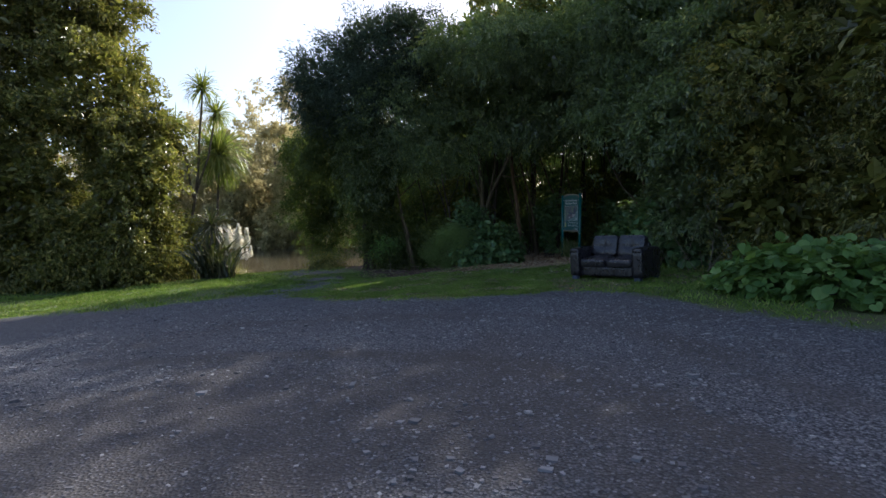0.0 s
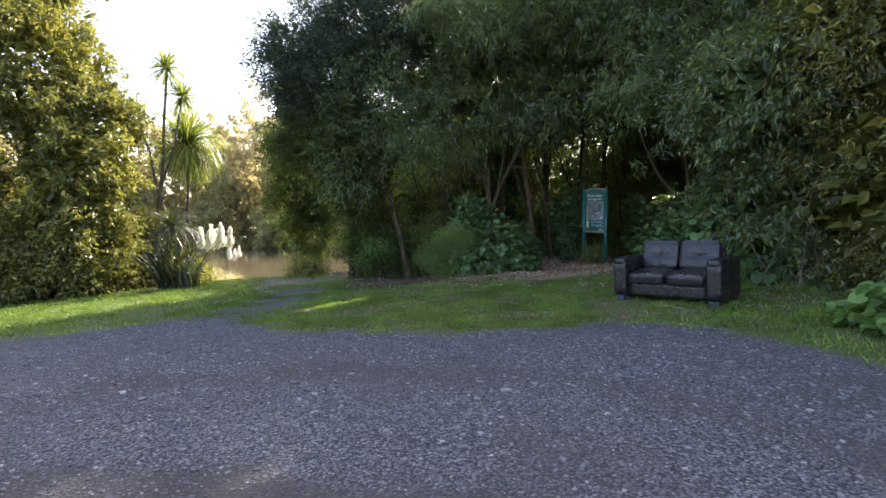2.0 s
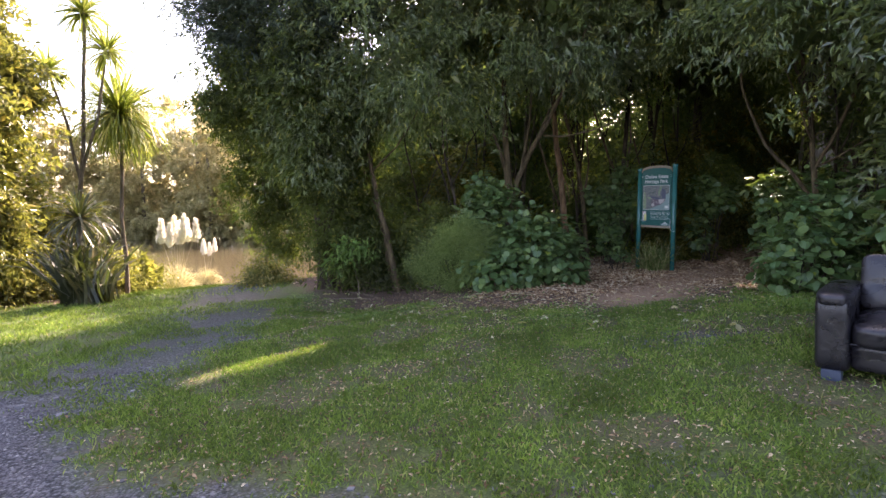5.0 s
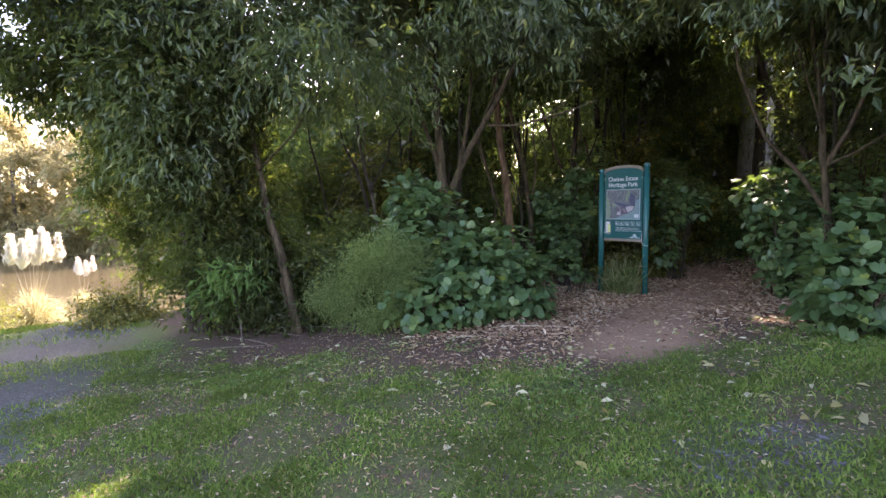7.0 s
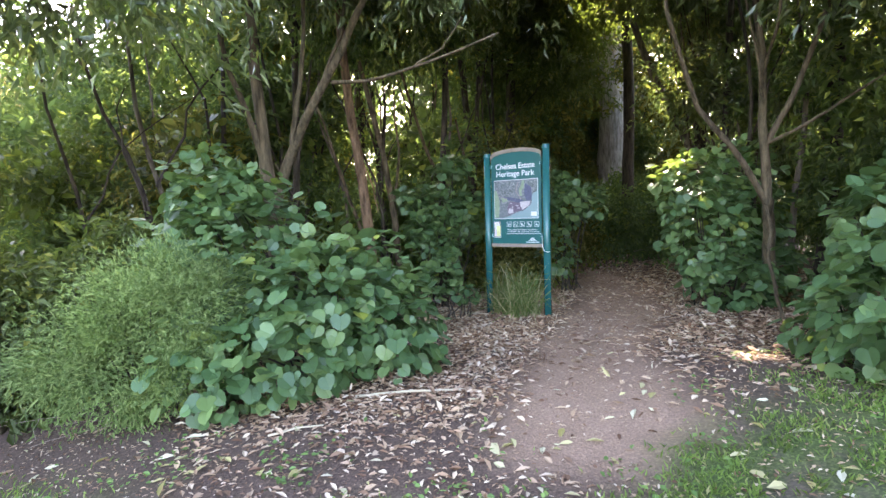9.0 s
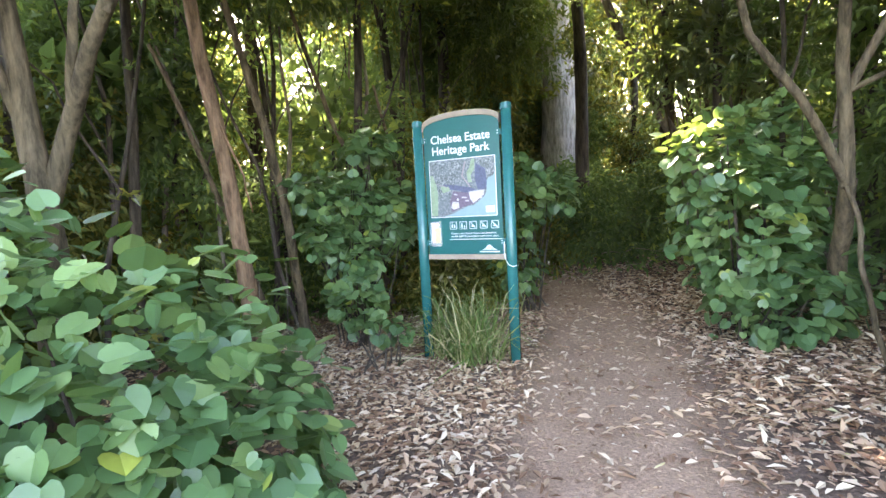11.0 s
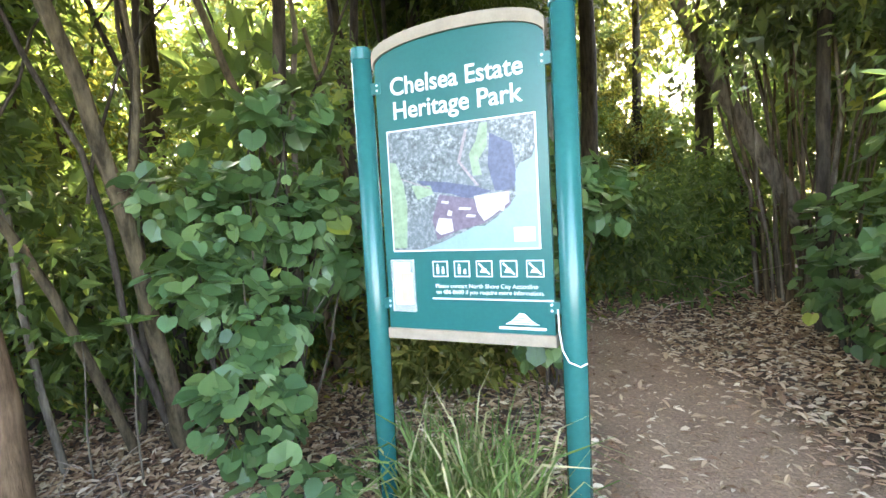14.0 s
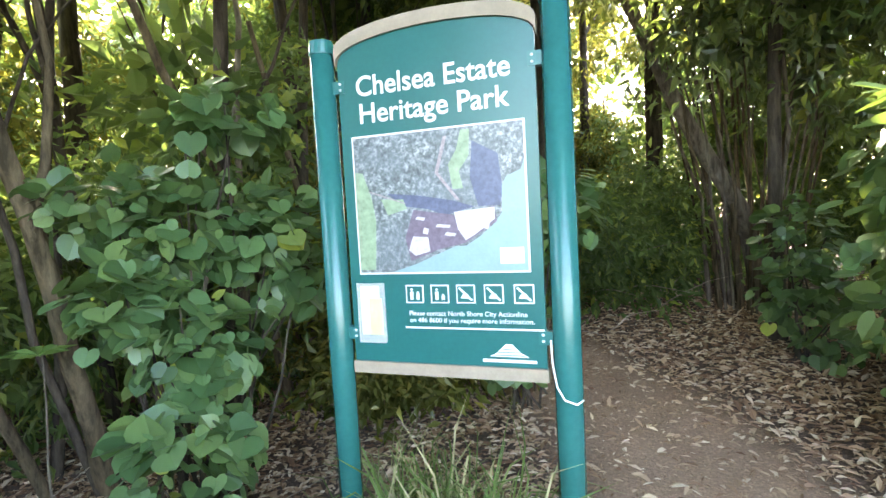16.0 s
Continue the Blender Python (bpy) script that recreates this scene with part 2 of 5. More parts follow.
def gz(x, y):
    """Height of the ground."""
    x, y = np.asarray(x, float), np.asarray(y, float)
    xc, yc = np.clip(x, -13, 12), np.clip(y, -8, 25)
    z = 0.0265 + 0.0549 * xc - 0.0211 * yc - 0.00117 * xc * xc - 0.0004 * yc * yc
    z = z + 0.045 * np.exp(-((x - 3.6) ** 2 + (y - 11.6) ** 2) / 5) + 0.13 * np.exp(-((x - 4.8) ** 2 + (y - 14.8) ** 2) / 3)
    z = z - 0.26 * np.exp(-((x + 1.7) ** 2 + (y - 17.3) ** 2) / 2.5)
    z = z + 0.012 * bumpy(x, y, 1.3) + 0.006 * bumpy(x, y, 4.1)
    z = z + 0.55 * np.exp(-((x - 9.9) ** 2 + (y - 21.9) ** 2) / 2.2)
    z = z + 1.9 * smooth(20.8, 28, y) * smooth(5.5, 9.5, x) + 2.5 * smooth(28, 60, y) * smooth(2, 12, x)
    basin = smooth(21.5, 39, y) * smooth(-0.5, -7.5, x) * (1 - 0.15 * smooth(98, 112, y))
    return z * (1 - basin) + basin * -6.2 + 2.1 * basin * np.exp(-((x + 15.5) ** 2 + (y - 37.5) ** 2) / 10)


def mesh_arrays(name, verts, faces, mat, parent=None, label="", smooth_shade=False):
    """One mesh object from arrays; faces all have the same number of corners."""
    verts, faces = np.asarray(verts, np.float32), np.asarray(faces, np.int32)
    me = bpy.data.meshes.new(name)
    k = faces.shape[1]
    me.vertices.add(len(verts))
    me.vertices.foreach_set("co", verts.ravel())
    me.loops.add(faces.size)
    me.loops.foreach_set("vertex_index", faces.ravel())
    me.polygons.add(len(faces))
    me.polygons.foreach_set("loop_start", np.arange(0, faces.size, k, dtype=np.int32))
    me.polygons.foreach_set("use_smooth", np.full(len(faces), smooth_shade))
    me.update(calc_edges=True)
    me.materials.append(mat)
    ob = new(name, me)
    ob.parent = parent
    if label:
        tagged(ob, label)
    return ob


def part(name, bm, mat, parent, label="", smooth_shade=False):
    me = bpy.data.meshes.new(name)
    bm.to_mesh(me)
    bm.free()
    me.materials.append(mat)
    if smooth_shade:
        me.polygons.foreach_set("use_smooth", [True] * len(me.polygons))
    ob = new(name, me)
    ob.parent = parent
    if label:
        tagged(ob, label)
    return ob


def thing(name, label, category, group="", at=(0, 0, 0)):
    ob = new(name)
    ob.location = at
    ob.empty_display_size = 0.2
    return tagged(ob, label, category, group)


LANCE = (np.array([(0, 0, 0), (0.5, 0.42, 0.10), (0, 1, -0.12), (-0.5, 0.42, 0.10)]), np.array([(0, 1, 2), (0, 2, 3)]))
OVAL = (np.array([(0, 0, 0), (0.34, 0.22, 0.06), (0.5, 0.55, 0.08), (0, 1, -0.1), (-0.5, 0.55, 0.08), (-0.34, 0.22, 0.06)]),
        np.array([(0, 1, 2), (0, 2, 3), (0, 3, 4), (0, 4, 5)]))
HEART = (np.array([(0, 0.1, 0), (0.2, -0.06, 0.03), (0.4, 0.0, 0.06), (0.54, 0.2, 0.07), (0.54, 0.45, 0.06), (0.4, 0.7, 0.03), (0, 0.95, -0.06),
                   (-0.4, 0.7, 0.03), (-0.54, 0.45, 0.06), (-0.54, 0.2, 0.07), (-0.4, 0.0, 0.06), (-0.2, -0.06, 0.03)]),
         np.array([(0, 1, 2), (0, 2, 3), (0, 3, 4), (0, 4, 5), (0, 5, 6), (0, 6, 7), (0, 7, 8), (0, 8, 9), (0, 9, 10), (0, 10, 11)]))
STRAP = (np.array([(-0.5, 0, 0), (0.5, 0, 0), (0.5, 0.4, 0.09), (-0.5, 0.4, 0.09), (0.38, 0.75, 0.07), (-0.38, 0.75, 0.07), (0, 1, -0.14)]),
         np.array([(0, 1, 2), (0, 2, 3), (3, 2, 4), (3, 4, 5), (5, 4, 6)]))


def unit(v):
    return v / np.maximum(np.linalg.norm(v, axis=-1, keepdims=True), 1e-9)


def leaf_arrays(pos, axis, length, width, shape, face=None, roll=0.9):
    """Leaves at pos, pointing along axis; their upper sides turn to face (up, if not given), loosened by roll."""
    n = len(pos)
    tv, tf = shape
    axis = unit(axis)
    up = np.array([0, 0, 1.0]) if face is None else face
    nor = up + RNG.normal(0, roll, (n, 3))
    nor = unit(nor - (nor * axis).sum(1, keepdims=True) * axis)
    side = np.cross(axis, nor)
    length, width = np.broadcast_to(length, n)[:, None, None], np.broadcast_to(width, n)[:, None, None]
    v = pos[:, None] + tv[None, :, :1] * width * side[:, None] + tv[None, :, 1:2] * length * axis[:, None] + tv[None, :, 2:] * length * nor[:, None]
    f = tf[None] + (np.arange(n) * len(tv))[:, None, None]
    return v.reshape(-1, 3), f.reshape(-1, 3)


def lobe_sprays(lobes, n, inner=0.62, rough=0.16):
    """Places and outward ways of n sprays in the outer shell of a crown made of ellipsoid lobes."""
    lobes = np.asarray(lobes, float)
    area = (lobes[:, 3] * lobes[:, 4] + lobes[:, 4] * lobes[:, 5] + lobes[:, 3] * lobes[:, 5])
    got_p, got_o, need = [], [], n
    while need > 0:
        k = RNG.choice(len(lobes), need * 2, p=area / area.sum())
        d = unit(RNG.normal(0, 1, (need * 2, 3)))
        r = inner + (1 - inner) * np.sqrt(RNG.random(need * 2))
        r = r * (1 + rough * bumpy(d[:, 0] * 3 + k, d[:, 1] * 3 + d[:, 2] * 2, 1.6)) + RNG.normal(0, 0.03, need * 2)
        p = lobes[k, :3] + d * lobes[k, 3:] * r[:, None]
        q = (p[:, None] - lobes[None, :, :3]) / lobes[None, :, 3:]
        deep = (np.linalg.norm(q, axis=2) < 0.55).any(1)
        ok = ~deep & (p[:, 2] > gz(p[:, 0], p[:, 1]) + 0.05)
        got_p.append(p[ok][:need])
        got_o.append(unit(d / lobes[k, 3:])[ok][:need])
        need -= len(got_p[-1])
    return np.concatenate(got_p), np.concatenate(got_o)


def foliage(name, lobes, sprays, per, length, width, mat, parent, shape=LANCE, droop=0.5, twig=0.35, inner=0.62, spread=0.75, face_out=0.5, rough=0.16, label="", core=900, clump=0.26, tuft=11):
    """A crown of sprays of leaves, each leaf a small folded blade."""
    p, o = lobe_sprays(lobes, max(3, sprays // tuft), inner, rough)
    pick = RNG.integers(0, len(p), sprays)
    off = RNG.normal(0, clump, (sprays, 3)) * (1, 1, 0.55) * RNG.uniform(0.6, 1.4, len(p))[pick][:, None]
    p, o = p[pick] + off - (0, 0, 0.9) * (off ** 2).sum(1, keepdims=True), unit(o[pick] * 0.7 + off / clump * 0.55)
    low = gz(p[:, 0], p[:, 1]) + 0.06
    p[:, 2] = np.where(p[:, 2] < low, low + np.abs(RNG.normal(0, 0.15, sprays)), p[:, 2])
    o = unit(o + RNG.normal(0, 0.35, o.shape) + np.array([0, 0, -0.35 * droop]))
    u = RNG.random((sprays, per, 1))
    pos = p[:, None] + o[:, None] * (u - 0.3) * twig + RNG.normal(0, 0.045 + twig * 0.12, (sprays, per, 3))
    ax = o[:, None] * 0.8 + RNG.normal(0, spread, (sprays, per, 3)) + np.array([0, 0, -droop])
    n = sprays * per
    size = length * RNG.uniform(0.6, 1.25, n)
    face = np.repeat(o, per, 0) * face_out + np.array([0, 0, 1.0]) * (1.2 - face_out)
    v, f = leaf_arrays(pos.reshape(-1, 3), ax.reshape(-1, 3), size, size * width / length, shape, face, 0.55)
    core = int(core * 1.7)
    if core:
        inside = np.asarray(lobes, float).copy()
        inside[:, 3:] *= 0.74
        cp, co = lobe_sprays(inside, core, 0.2, 0.1)
        big = np.clip(inside[:, 3:].mean() * 0.3, 0.1, 0.34) * RNG.uniform(0.7, 1.3, core)
        cv, cf = leaf_arrays(cp, co + RNG.normal(0, 0.8, cp.shape), big, big * 0.6, OVAL, None, 0.8)
        f = np.concatenate([f, cf + len(v)])
        v = np.concatenate([v, cv])
    corner = v[f[:, 0]]
    return mesh_arrays(name, v, f[outside_gaps(corner)], mat, parent, label)


# gaps in the canopy through which the sun reaches the ground: x, y on the ground and width
GAPS = [(-2.6, 12.8, 0.22), (-2.2, 13.15, 0.28), (-1.85, 13.5, 0.22), (-1.6, 13.8, 0.15), (4.9, 15.85, 0.24), (5.3, 15.7, 0.16), (0.4, 2.9, 0.08), (1.3, 3.75, 0.12)]
TO_SUN = np.array([math.sin(radians(SUN_AZ)) * math.cos(radians(SUN_EL)), math.cos(radians(SUN_AZ)) * math.cos(radians(SUN_EL)), math.sin(radians(SUN_EL))])


def outside_gaps(p):
    ok = np.ones(len(p), bool)
    for x, y, r in GAPS:
        d = p - np.array([x, y, float(gz(x, y))])
        ok &= np.linalg.norm(d - (d @ TO_SUN)[:, None] * TO_SUN, axis=1) > r + 0.06
    return ok


def tube_arrays(points, radii, sides=9, knobs=0.08, seed=0):
    """A tapered, slightly knobbly tube along points."""
    pts = np.asarray(points, float)
    n = len(pts)
    way = unit(np.gradient(pts, axis=0))
    ref = np.array([0.31, 0.95, 0.1]) if abs(way[0][2]) > 0.6 else np.array([0, 0, 1.0])
    a = unit(np.cross(way, ref))
    b = np.cross(way, a)
    th = np.linspace(0, 2 * math.pi, sides, endpoint=False)
    k = 1 + knobs * bumpy(th[None, :] * 1.0 + seed * 3.1, np.arange(n)[:, None] * 0.8 + seed, 1.7)
    ring = np.asarray(radii)[:, None] * k
    v = pts[:, None] + ring[:, :, None] * (np.cos(th)[None, :, None] * a[:, None] + np.sin(th)[None, :, None] * b[:, None])
    i = (np.arange(n - 1)[:, None] * sides + np.arange(sides)[None]).ravel()
    j = (np.arange(n - 1)[:, None] * sides + (np.arange(sides)[None] + 1) % sides).ravel()
    f = np.stack([i, j, j + sides, i + sides], 1)
    cap = np.array([((n - 1) * sides + s, (n - 1) * sides + s + 1, (n - 1) * sides + sides - 2 - s, (n - 1) * sides + sides - 1 - s) for s in range(sides // 2 - 1)]) if sides > 3 else np.zeros((0, 4), int)
    return v.reshape(-1, 3), np.concatenate([f, cap.reshape(-1, 4)]).astype(int)


def curve_points(ends, bend=0.08, n=9, seed=1):
    """A gently wavering line through the given points."""
    ends = np.asarray(ends, float)
    t = np.linspace(0, len(ends) - 1, n)
    p = np.stack([np.interp(t, np.arange(len(ends)), ends[:, k]) for k in range(3)], 1)
    w = np.stack([bumpy(t * 2 + seed, t * 0 + seed * 1.7), bumpy(t * 2 + seed * 2.3, t * 0 + 4), t * 0], 1) * bend
    w *= np.minimum(1, np.arange(n) / 2.0)[:, None]
    return p + w


def wood(name, ends, r0, r1, mat, parent, bend=0.08, n=9, sides=9, seed=1, flare=0.0, label=""):
    pts = curve_points(ends, bend, n, seed)
    r = np.linspace(r0, r1, n)
    r[0] *= 1 + flare
    v, f = tube_arrays(pts, r, sides, 0.1, seed)
    return mesh_arrays(name, v, f, mat, parent, label, True)


def twigs(name, lines, mat, parent=None, sides=4):
    """Thin sticks joined into one mesh; lines: (points, r0, r1)."""
    vs, fs, off = [], [], 0
    for k, (pts, r0, r1) in enumerate(lines):
        v, f = tube_arrays(pts, np.linspace(r0, r1, len(pts)), sides, 0.0, k)
        vs.append(v), fs.append(f + off)
        off += len(v)
    return mesh_arrays(name, np.concatenate(vs), np.concatenate(fs), mat, parent)


# ---- ground, pond, distance ----
def gravel_edge(x):
    return np.interp(x, [-40, -12, -8, -6.2, -5.2, -4.0, -2.4, -0.5, 0.8, 2.3, 3.4, 4.1, 5.0, 6.0, 9.0, 20], [11.5, 12.0, 12.1, 12.4, 13.0, 12.4, 10.7, 10.1, 10.2, 10.2, 9.2, 7.3, 5.8, 4.2, 0.5, -12])


def mould_edge(x):
    return np.interp(x, [-40, -12, -9.5, -7, -5.6, -4.6, -3.7, -1.7, -0.5, 0.6, 1.75, 2.8, 3.9, 5.0, 6.2, 9, 20], [19.5, 20.0, 20.6, 24, 26, 23, 20.2, 17.2, 16.4, 15.8, 14.8, 14.5, 14.6, 14.4, 14.0, 11.5, 5])


def line_distance(x, y, pts):
    d = np.full(np.shape(x), 1e9)
    for (ax, ay), (bx, by) in zip(pts, pts[1:]):
        ex, ey = bx - ax, by - ay
        t = np.clip(((x - ax) * ex + (y - ay) * ey) / (ex * ex + ey * ey), 0, 1)
        d = np.minimum(d, np.hypot(x - ax - t * ex, y - ay - t * ey))
    return d


TRACK = [(-4.2, 11.5), (-4.0, 14.5), (-4.2, 17.2), (-5.4, 20.5), (-6.0, 24.0)]
PATH_LINE = [(3.0, 15.6), (4.1, 16.9), (5.5, 18.0), (6.5, 19.0), (7.3, 20.1), (7.7, 21.4), (7.3, 23.0)]
RUTS = [(-4.5, 6.3), (-1.5, 6.0), (0.4, 5.4), (1.44, 4.05), (1.8, 3.1), (1.9, 1.5)]


def zones(x, y):
    """How far a place is gravel, grass and bare path; the rest is leaf mould."""
    w = 0.5 * patches(x, y, 0.7) + 0.25 * patches(x, y, 2.9)
    gravel = smooth(0.35, -0.35, y - gravel_edge(x) + w * 0.8)
    gravel = np.maximum(gravel, 0.75 * smooth(1.5, 0.5, line_distance(x, y, TRACK) + w * 0.7))
    gravel = np.maximum(gravel, 0.45 * smooth(1.0, 0.4, np.hypot((x - 2.5) / 0.85, (y - 12.9) / 0.7) + w * 0.6))
    grass = smooth(0.75, -0.6, y - mould_edge(x) + w * 1.3)
    worn = smooth(-0.7, 0.0, patches(x, y, 1.5))
    grass = grass * np.where(x < -5.5, 1.0, 0.6 + 0.4 * worn)
    grass = np.maximum(grass, smooth(25, 27, y) * smooth(-3, -5, x))
    path = smooth(0.95, 0.45, line_distance(x, y, PATH_LINE) + w * 0.25)
    return gravel, grass, path


def bare_dirt(x, y):
    """How far the gravel is worn down to dark dirt."""
    w = 0.6 * patches(x, y, 0.8) + 0.3 * patches(x, y, 2.7)
    worn = smooth(1.25, 0.55, np.hypot((x + 1.5) / 3.4, (y - 3.9) / 2.0) + 0.35 * w)
    rut = smooth(0.42, 0.1, line_distance(x, y, RUTS) + 0.25 * w)
    rut2 = smooth(0.4, 0.1, line_distance(x, y, [(p + 0.9, q + 2.2) for p, q in RUTS]) + 0.25 * w)
    return np.clip(np.maximum(worn * 0.85, np.maximum(rut * 0.9, rut2 * 0.6)), 0, 1)


def steps(*spans):
    out = []
    for a, b, s in spans:
        out.append(np.arange(a, b, s))
    return np.concatenate(out + [[spans[-1][1]]])


gx = steps((-2600, -600, 400), (-600, -100, 80), (-100, -30, 8), (-30, -8, 0.5), (-8, 9, 0.14), (9, 26, 0.5), (26, 100, 8), (100, 600, 80), (600, 2600, 400))
gy = steps((-2600, -600, 400), (-600, -100, 80), (-100, -8, 6), (-8, 2, 0.5), (2, 22, 0.14), (22, 36, 0.5), (36, 100, 4), (100, 600, 80), (600, 2600, 400))
GX, GY = np.meshgrid(gx, gy)
cols = len(gx)
cell = (np.arange(len(gy) - 1)[:, None] * cols + np.arange(cols - 1)[None]).ravel()
ground = mesh_arrays("ground", np.stack([GX, GY, gz(GX, GY)], 2).reshape(-1, 3), np.stack([cell, cell + 1, cell + cols + 1, cell + cols], 1), GROUND, None, "", True)
tagged(ground, "grey gravel clearing with worn grass and a brown leaf-strewn path", "ground", kind="structure")
zone = ground.data.attributes.new("zones", "FLOAT_COLOR", "POINT")
zr, zg, zb = (v.ravel() for v in zones(GX, GY))
zone.data.foreach_set("color", np.stack([zr, zg, zb, bare_dirt(GX, GY).ravel()], 1).astype(np.float32).ravel())

m_water, nt_w, b_w = nodes_of("pond_water", 0.06, 0.5)
b_w.inputs["Base Color"].default_value = (0.09, 0.075, 0.045, 1)
wn = noise_tex(nt_w, 3.5, 3)
bump(nt_w, b_w, wn.outputs["Fac"], 0.12, 0.05)
ang = np.linspace(0, 2 * math.pi, 60, endpoint=False)
rim = np.stack([-42 + 46 * np.cos(ang) * (1 + 0.08 * np.sin(3 * ang)), 70 + 33 * np.sin(ang) * (1 + 0.06 * np.cos(5 * ang)), np.full(60, -5.5)], 1)
water_v = np.concatenate([[(-42, 70, -5.5)], rim])
water = mesh_arrays("water", water_v, [(0, 1 + k, 1 + (k + 1) % 60) for k in range(60)], m_water)
tagged(water, "still brown pond water reflecting the trees beyond", "pond", kind="structure")


# ---- trees ----
def tree(label, stems, lobes, sprays, per, length, width, leaf, bark, name="tree", category="tree", group="", limbs=True, r_limb=0.035, bend=0.07, **kw):
    """stems: (points, base radius, end radius), the first is the trunk; limbs run from it into the lobes."""
    (bx, by, bz) = stems[0][0][0]
    t = thing(name, label, category, group, (bx, by, bz))
    inv = Matrix.Translation((-bx, -by, -bz))
    made = []
    for k, (ends, r0, r1) in enumerate(stems):
        made.append(wood("trunk" if k == 0 else "stem", ends, r0, r1, bark, t, bend, 11, 10, bx * 3 + k, 0.35 if k == 0 else 0.0))
    if limbs:
        ends = np.asarray(stems[0][0], float)
        mid = ends[len(ends) // 2] if len(ends) > 2 else ends[0] * 0.45 + ends[-1] * 0.55
        for k, l in enumerate(lobes):
            c = np.array(l[:3], float)
            if np.linalg.norm(c - mid) > 0.8 and c[2] > mid[2] - 0.4:
                made.append(wood("limb", [mid, mid * 0.5 + c * 0.5 + (0, 0, 0.25), c + (0, 0, 0.3 * l[5])], max(r_limb, stems[0][1] * 0.45), 0.012, bark, t, 0.12, 9, 7, k + bx))
    made.append(foliage("crown", lobes, sprays, per, length, width, leaf, t, **kw))
    for ob in made:
        ob.matrix_parent_inverse = inv
    return t


def up(x, y, dz=-0.05):
    return (x, y, float(gz(x, y)) + dz)


# the conifer and the glossy bush at the corner of the thicket
tree("tall feathery blue-green conifer at the corner of the thicket", [([up(-2.9, 19.9), (-2.95, 19.7, 4), (-3.0, 19.3, 8)], 0.16, 0.03)],
     [(-3.3, 19.0, 5.6, 1.5, 1.4, 1.5), (-2.5, 19.2, 7.2, 1.5, 1.3, 1.5), (-4.5, 18.7, 6.3, 0.95, 0.8, 0.8), (-4.1, 18.8, 5.1, 1.0, 0.8, 0.7), (-1.3, 19.4, 7.6, 1.5, 1.3, 1.4)],
     3200, 22, 0.16, 0.014, LEAF_PINE, BARK_DARK, twig=0.5, droop=0.15, spread=0.45, inner=0.5, rough=0.3)
tree("dense dark glossy broadleaf tree reaching down to the grass", [([up(-2.7, 19.6), (-2.7, 19.5, 2.0), (-2.7, 19.4, 4)], 0.10, 0.03)],
     [(-2.5, 19.4, 2.0, 0.7, 0.8, 1.7), (-2.5, 19.2, 3.4, 0.95, 0.9, 1.2), (-2.0, 19.5, 1.2, 0.65, 0.6, 1.1), (-2.25, 19.4, 0.3, 0.6, 0.5, 0.8), (-4.2, 19.2, 3.7, 0.85, 0.8, 0.9), (-3.1, 19.4, 2.6, 0.6, 0.6, 0.8), (-3.4, 18.9, 4.4, 1.1, 0.9, 0.9)],
     3200, 15, 0.13, 0.045, LEAF_DARK, BARK_DARK, inner=0.6, clump=0.2)
tree("bushy green tree on the pond's bank", [([up(-7.4, 29.0), (-7.4, 29, 2), (-7.4, 29, 4)], 0.09, 0.03)],
     [(-7.5, 29.0, 4.8, 1.2, 1.2, 1.5), (-7.3, 28.8, 2.4, 1.3, 1.2, 1.6), (-6.5, 28.6, 0.2, 1.0, 0.8, 1.5), (-5.6, 29.0, 3.0, 1.3, 1.2, 1.8)], 1900, 14, 0.15, 0.06, LEAF_DARK, BARK_GREY, shape=OVAL)
# trees with long drooping leaves along the front of the thicket
tree("broadleaf tree with two slanting pale trunks and drooping leaves",
     [([up(-1.03, 18.85), (-1.25, 18.85, 0.5), (-1.45, 18.9, 1.3), (-1.75, 19.2, 2.8), (-1.95, 19.6, 5)], 0.07, 0.03), ([up(-1.12, 19.0), (-1.3, 19.0, 0.2), (-1.42, 19.1, 0.9), (-2.1, 19.5, 3.0)], 0.04, 0.02),
      ([(-1.6, 19.0, 2.0), (-1.0, 18.7, 2.5), (-0.5, 18.4, 3.3)], 0.022, 0.01)],
     [(-1.6, 18.7, 4.7, 1.7, 1.3, 1.4), (-0.4, 18.3, 3.7, 1.2, 0.9, 0.7), (-2.7, 18.4, 2.6, 0.55, 0.45, 0.75), (-0.6, 19.2, 6.3, 1.8, 1.4, 1.5), (-2.9, 18.4, 3.4, 0.7, 0.6, 0.7)],
     1650, 15, 0.15, 0.046, LEAF_LONG, BARK_BROWN, droop=0.7, core=220, bend=0.03, limbs=False)
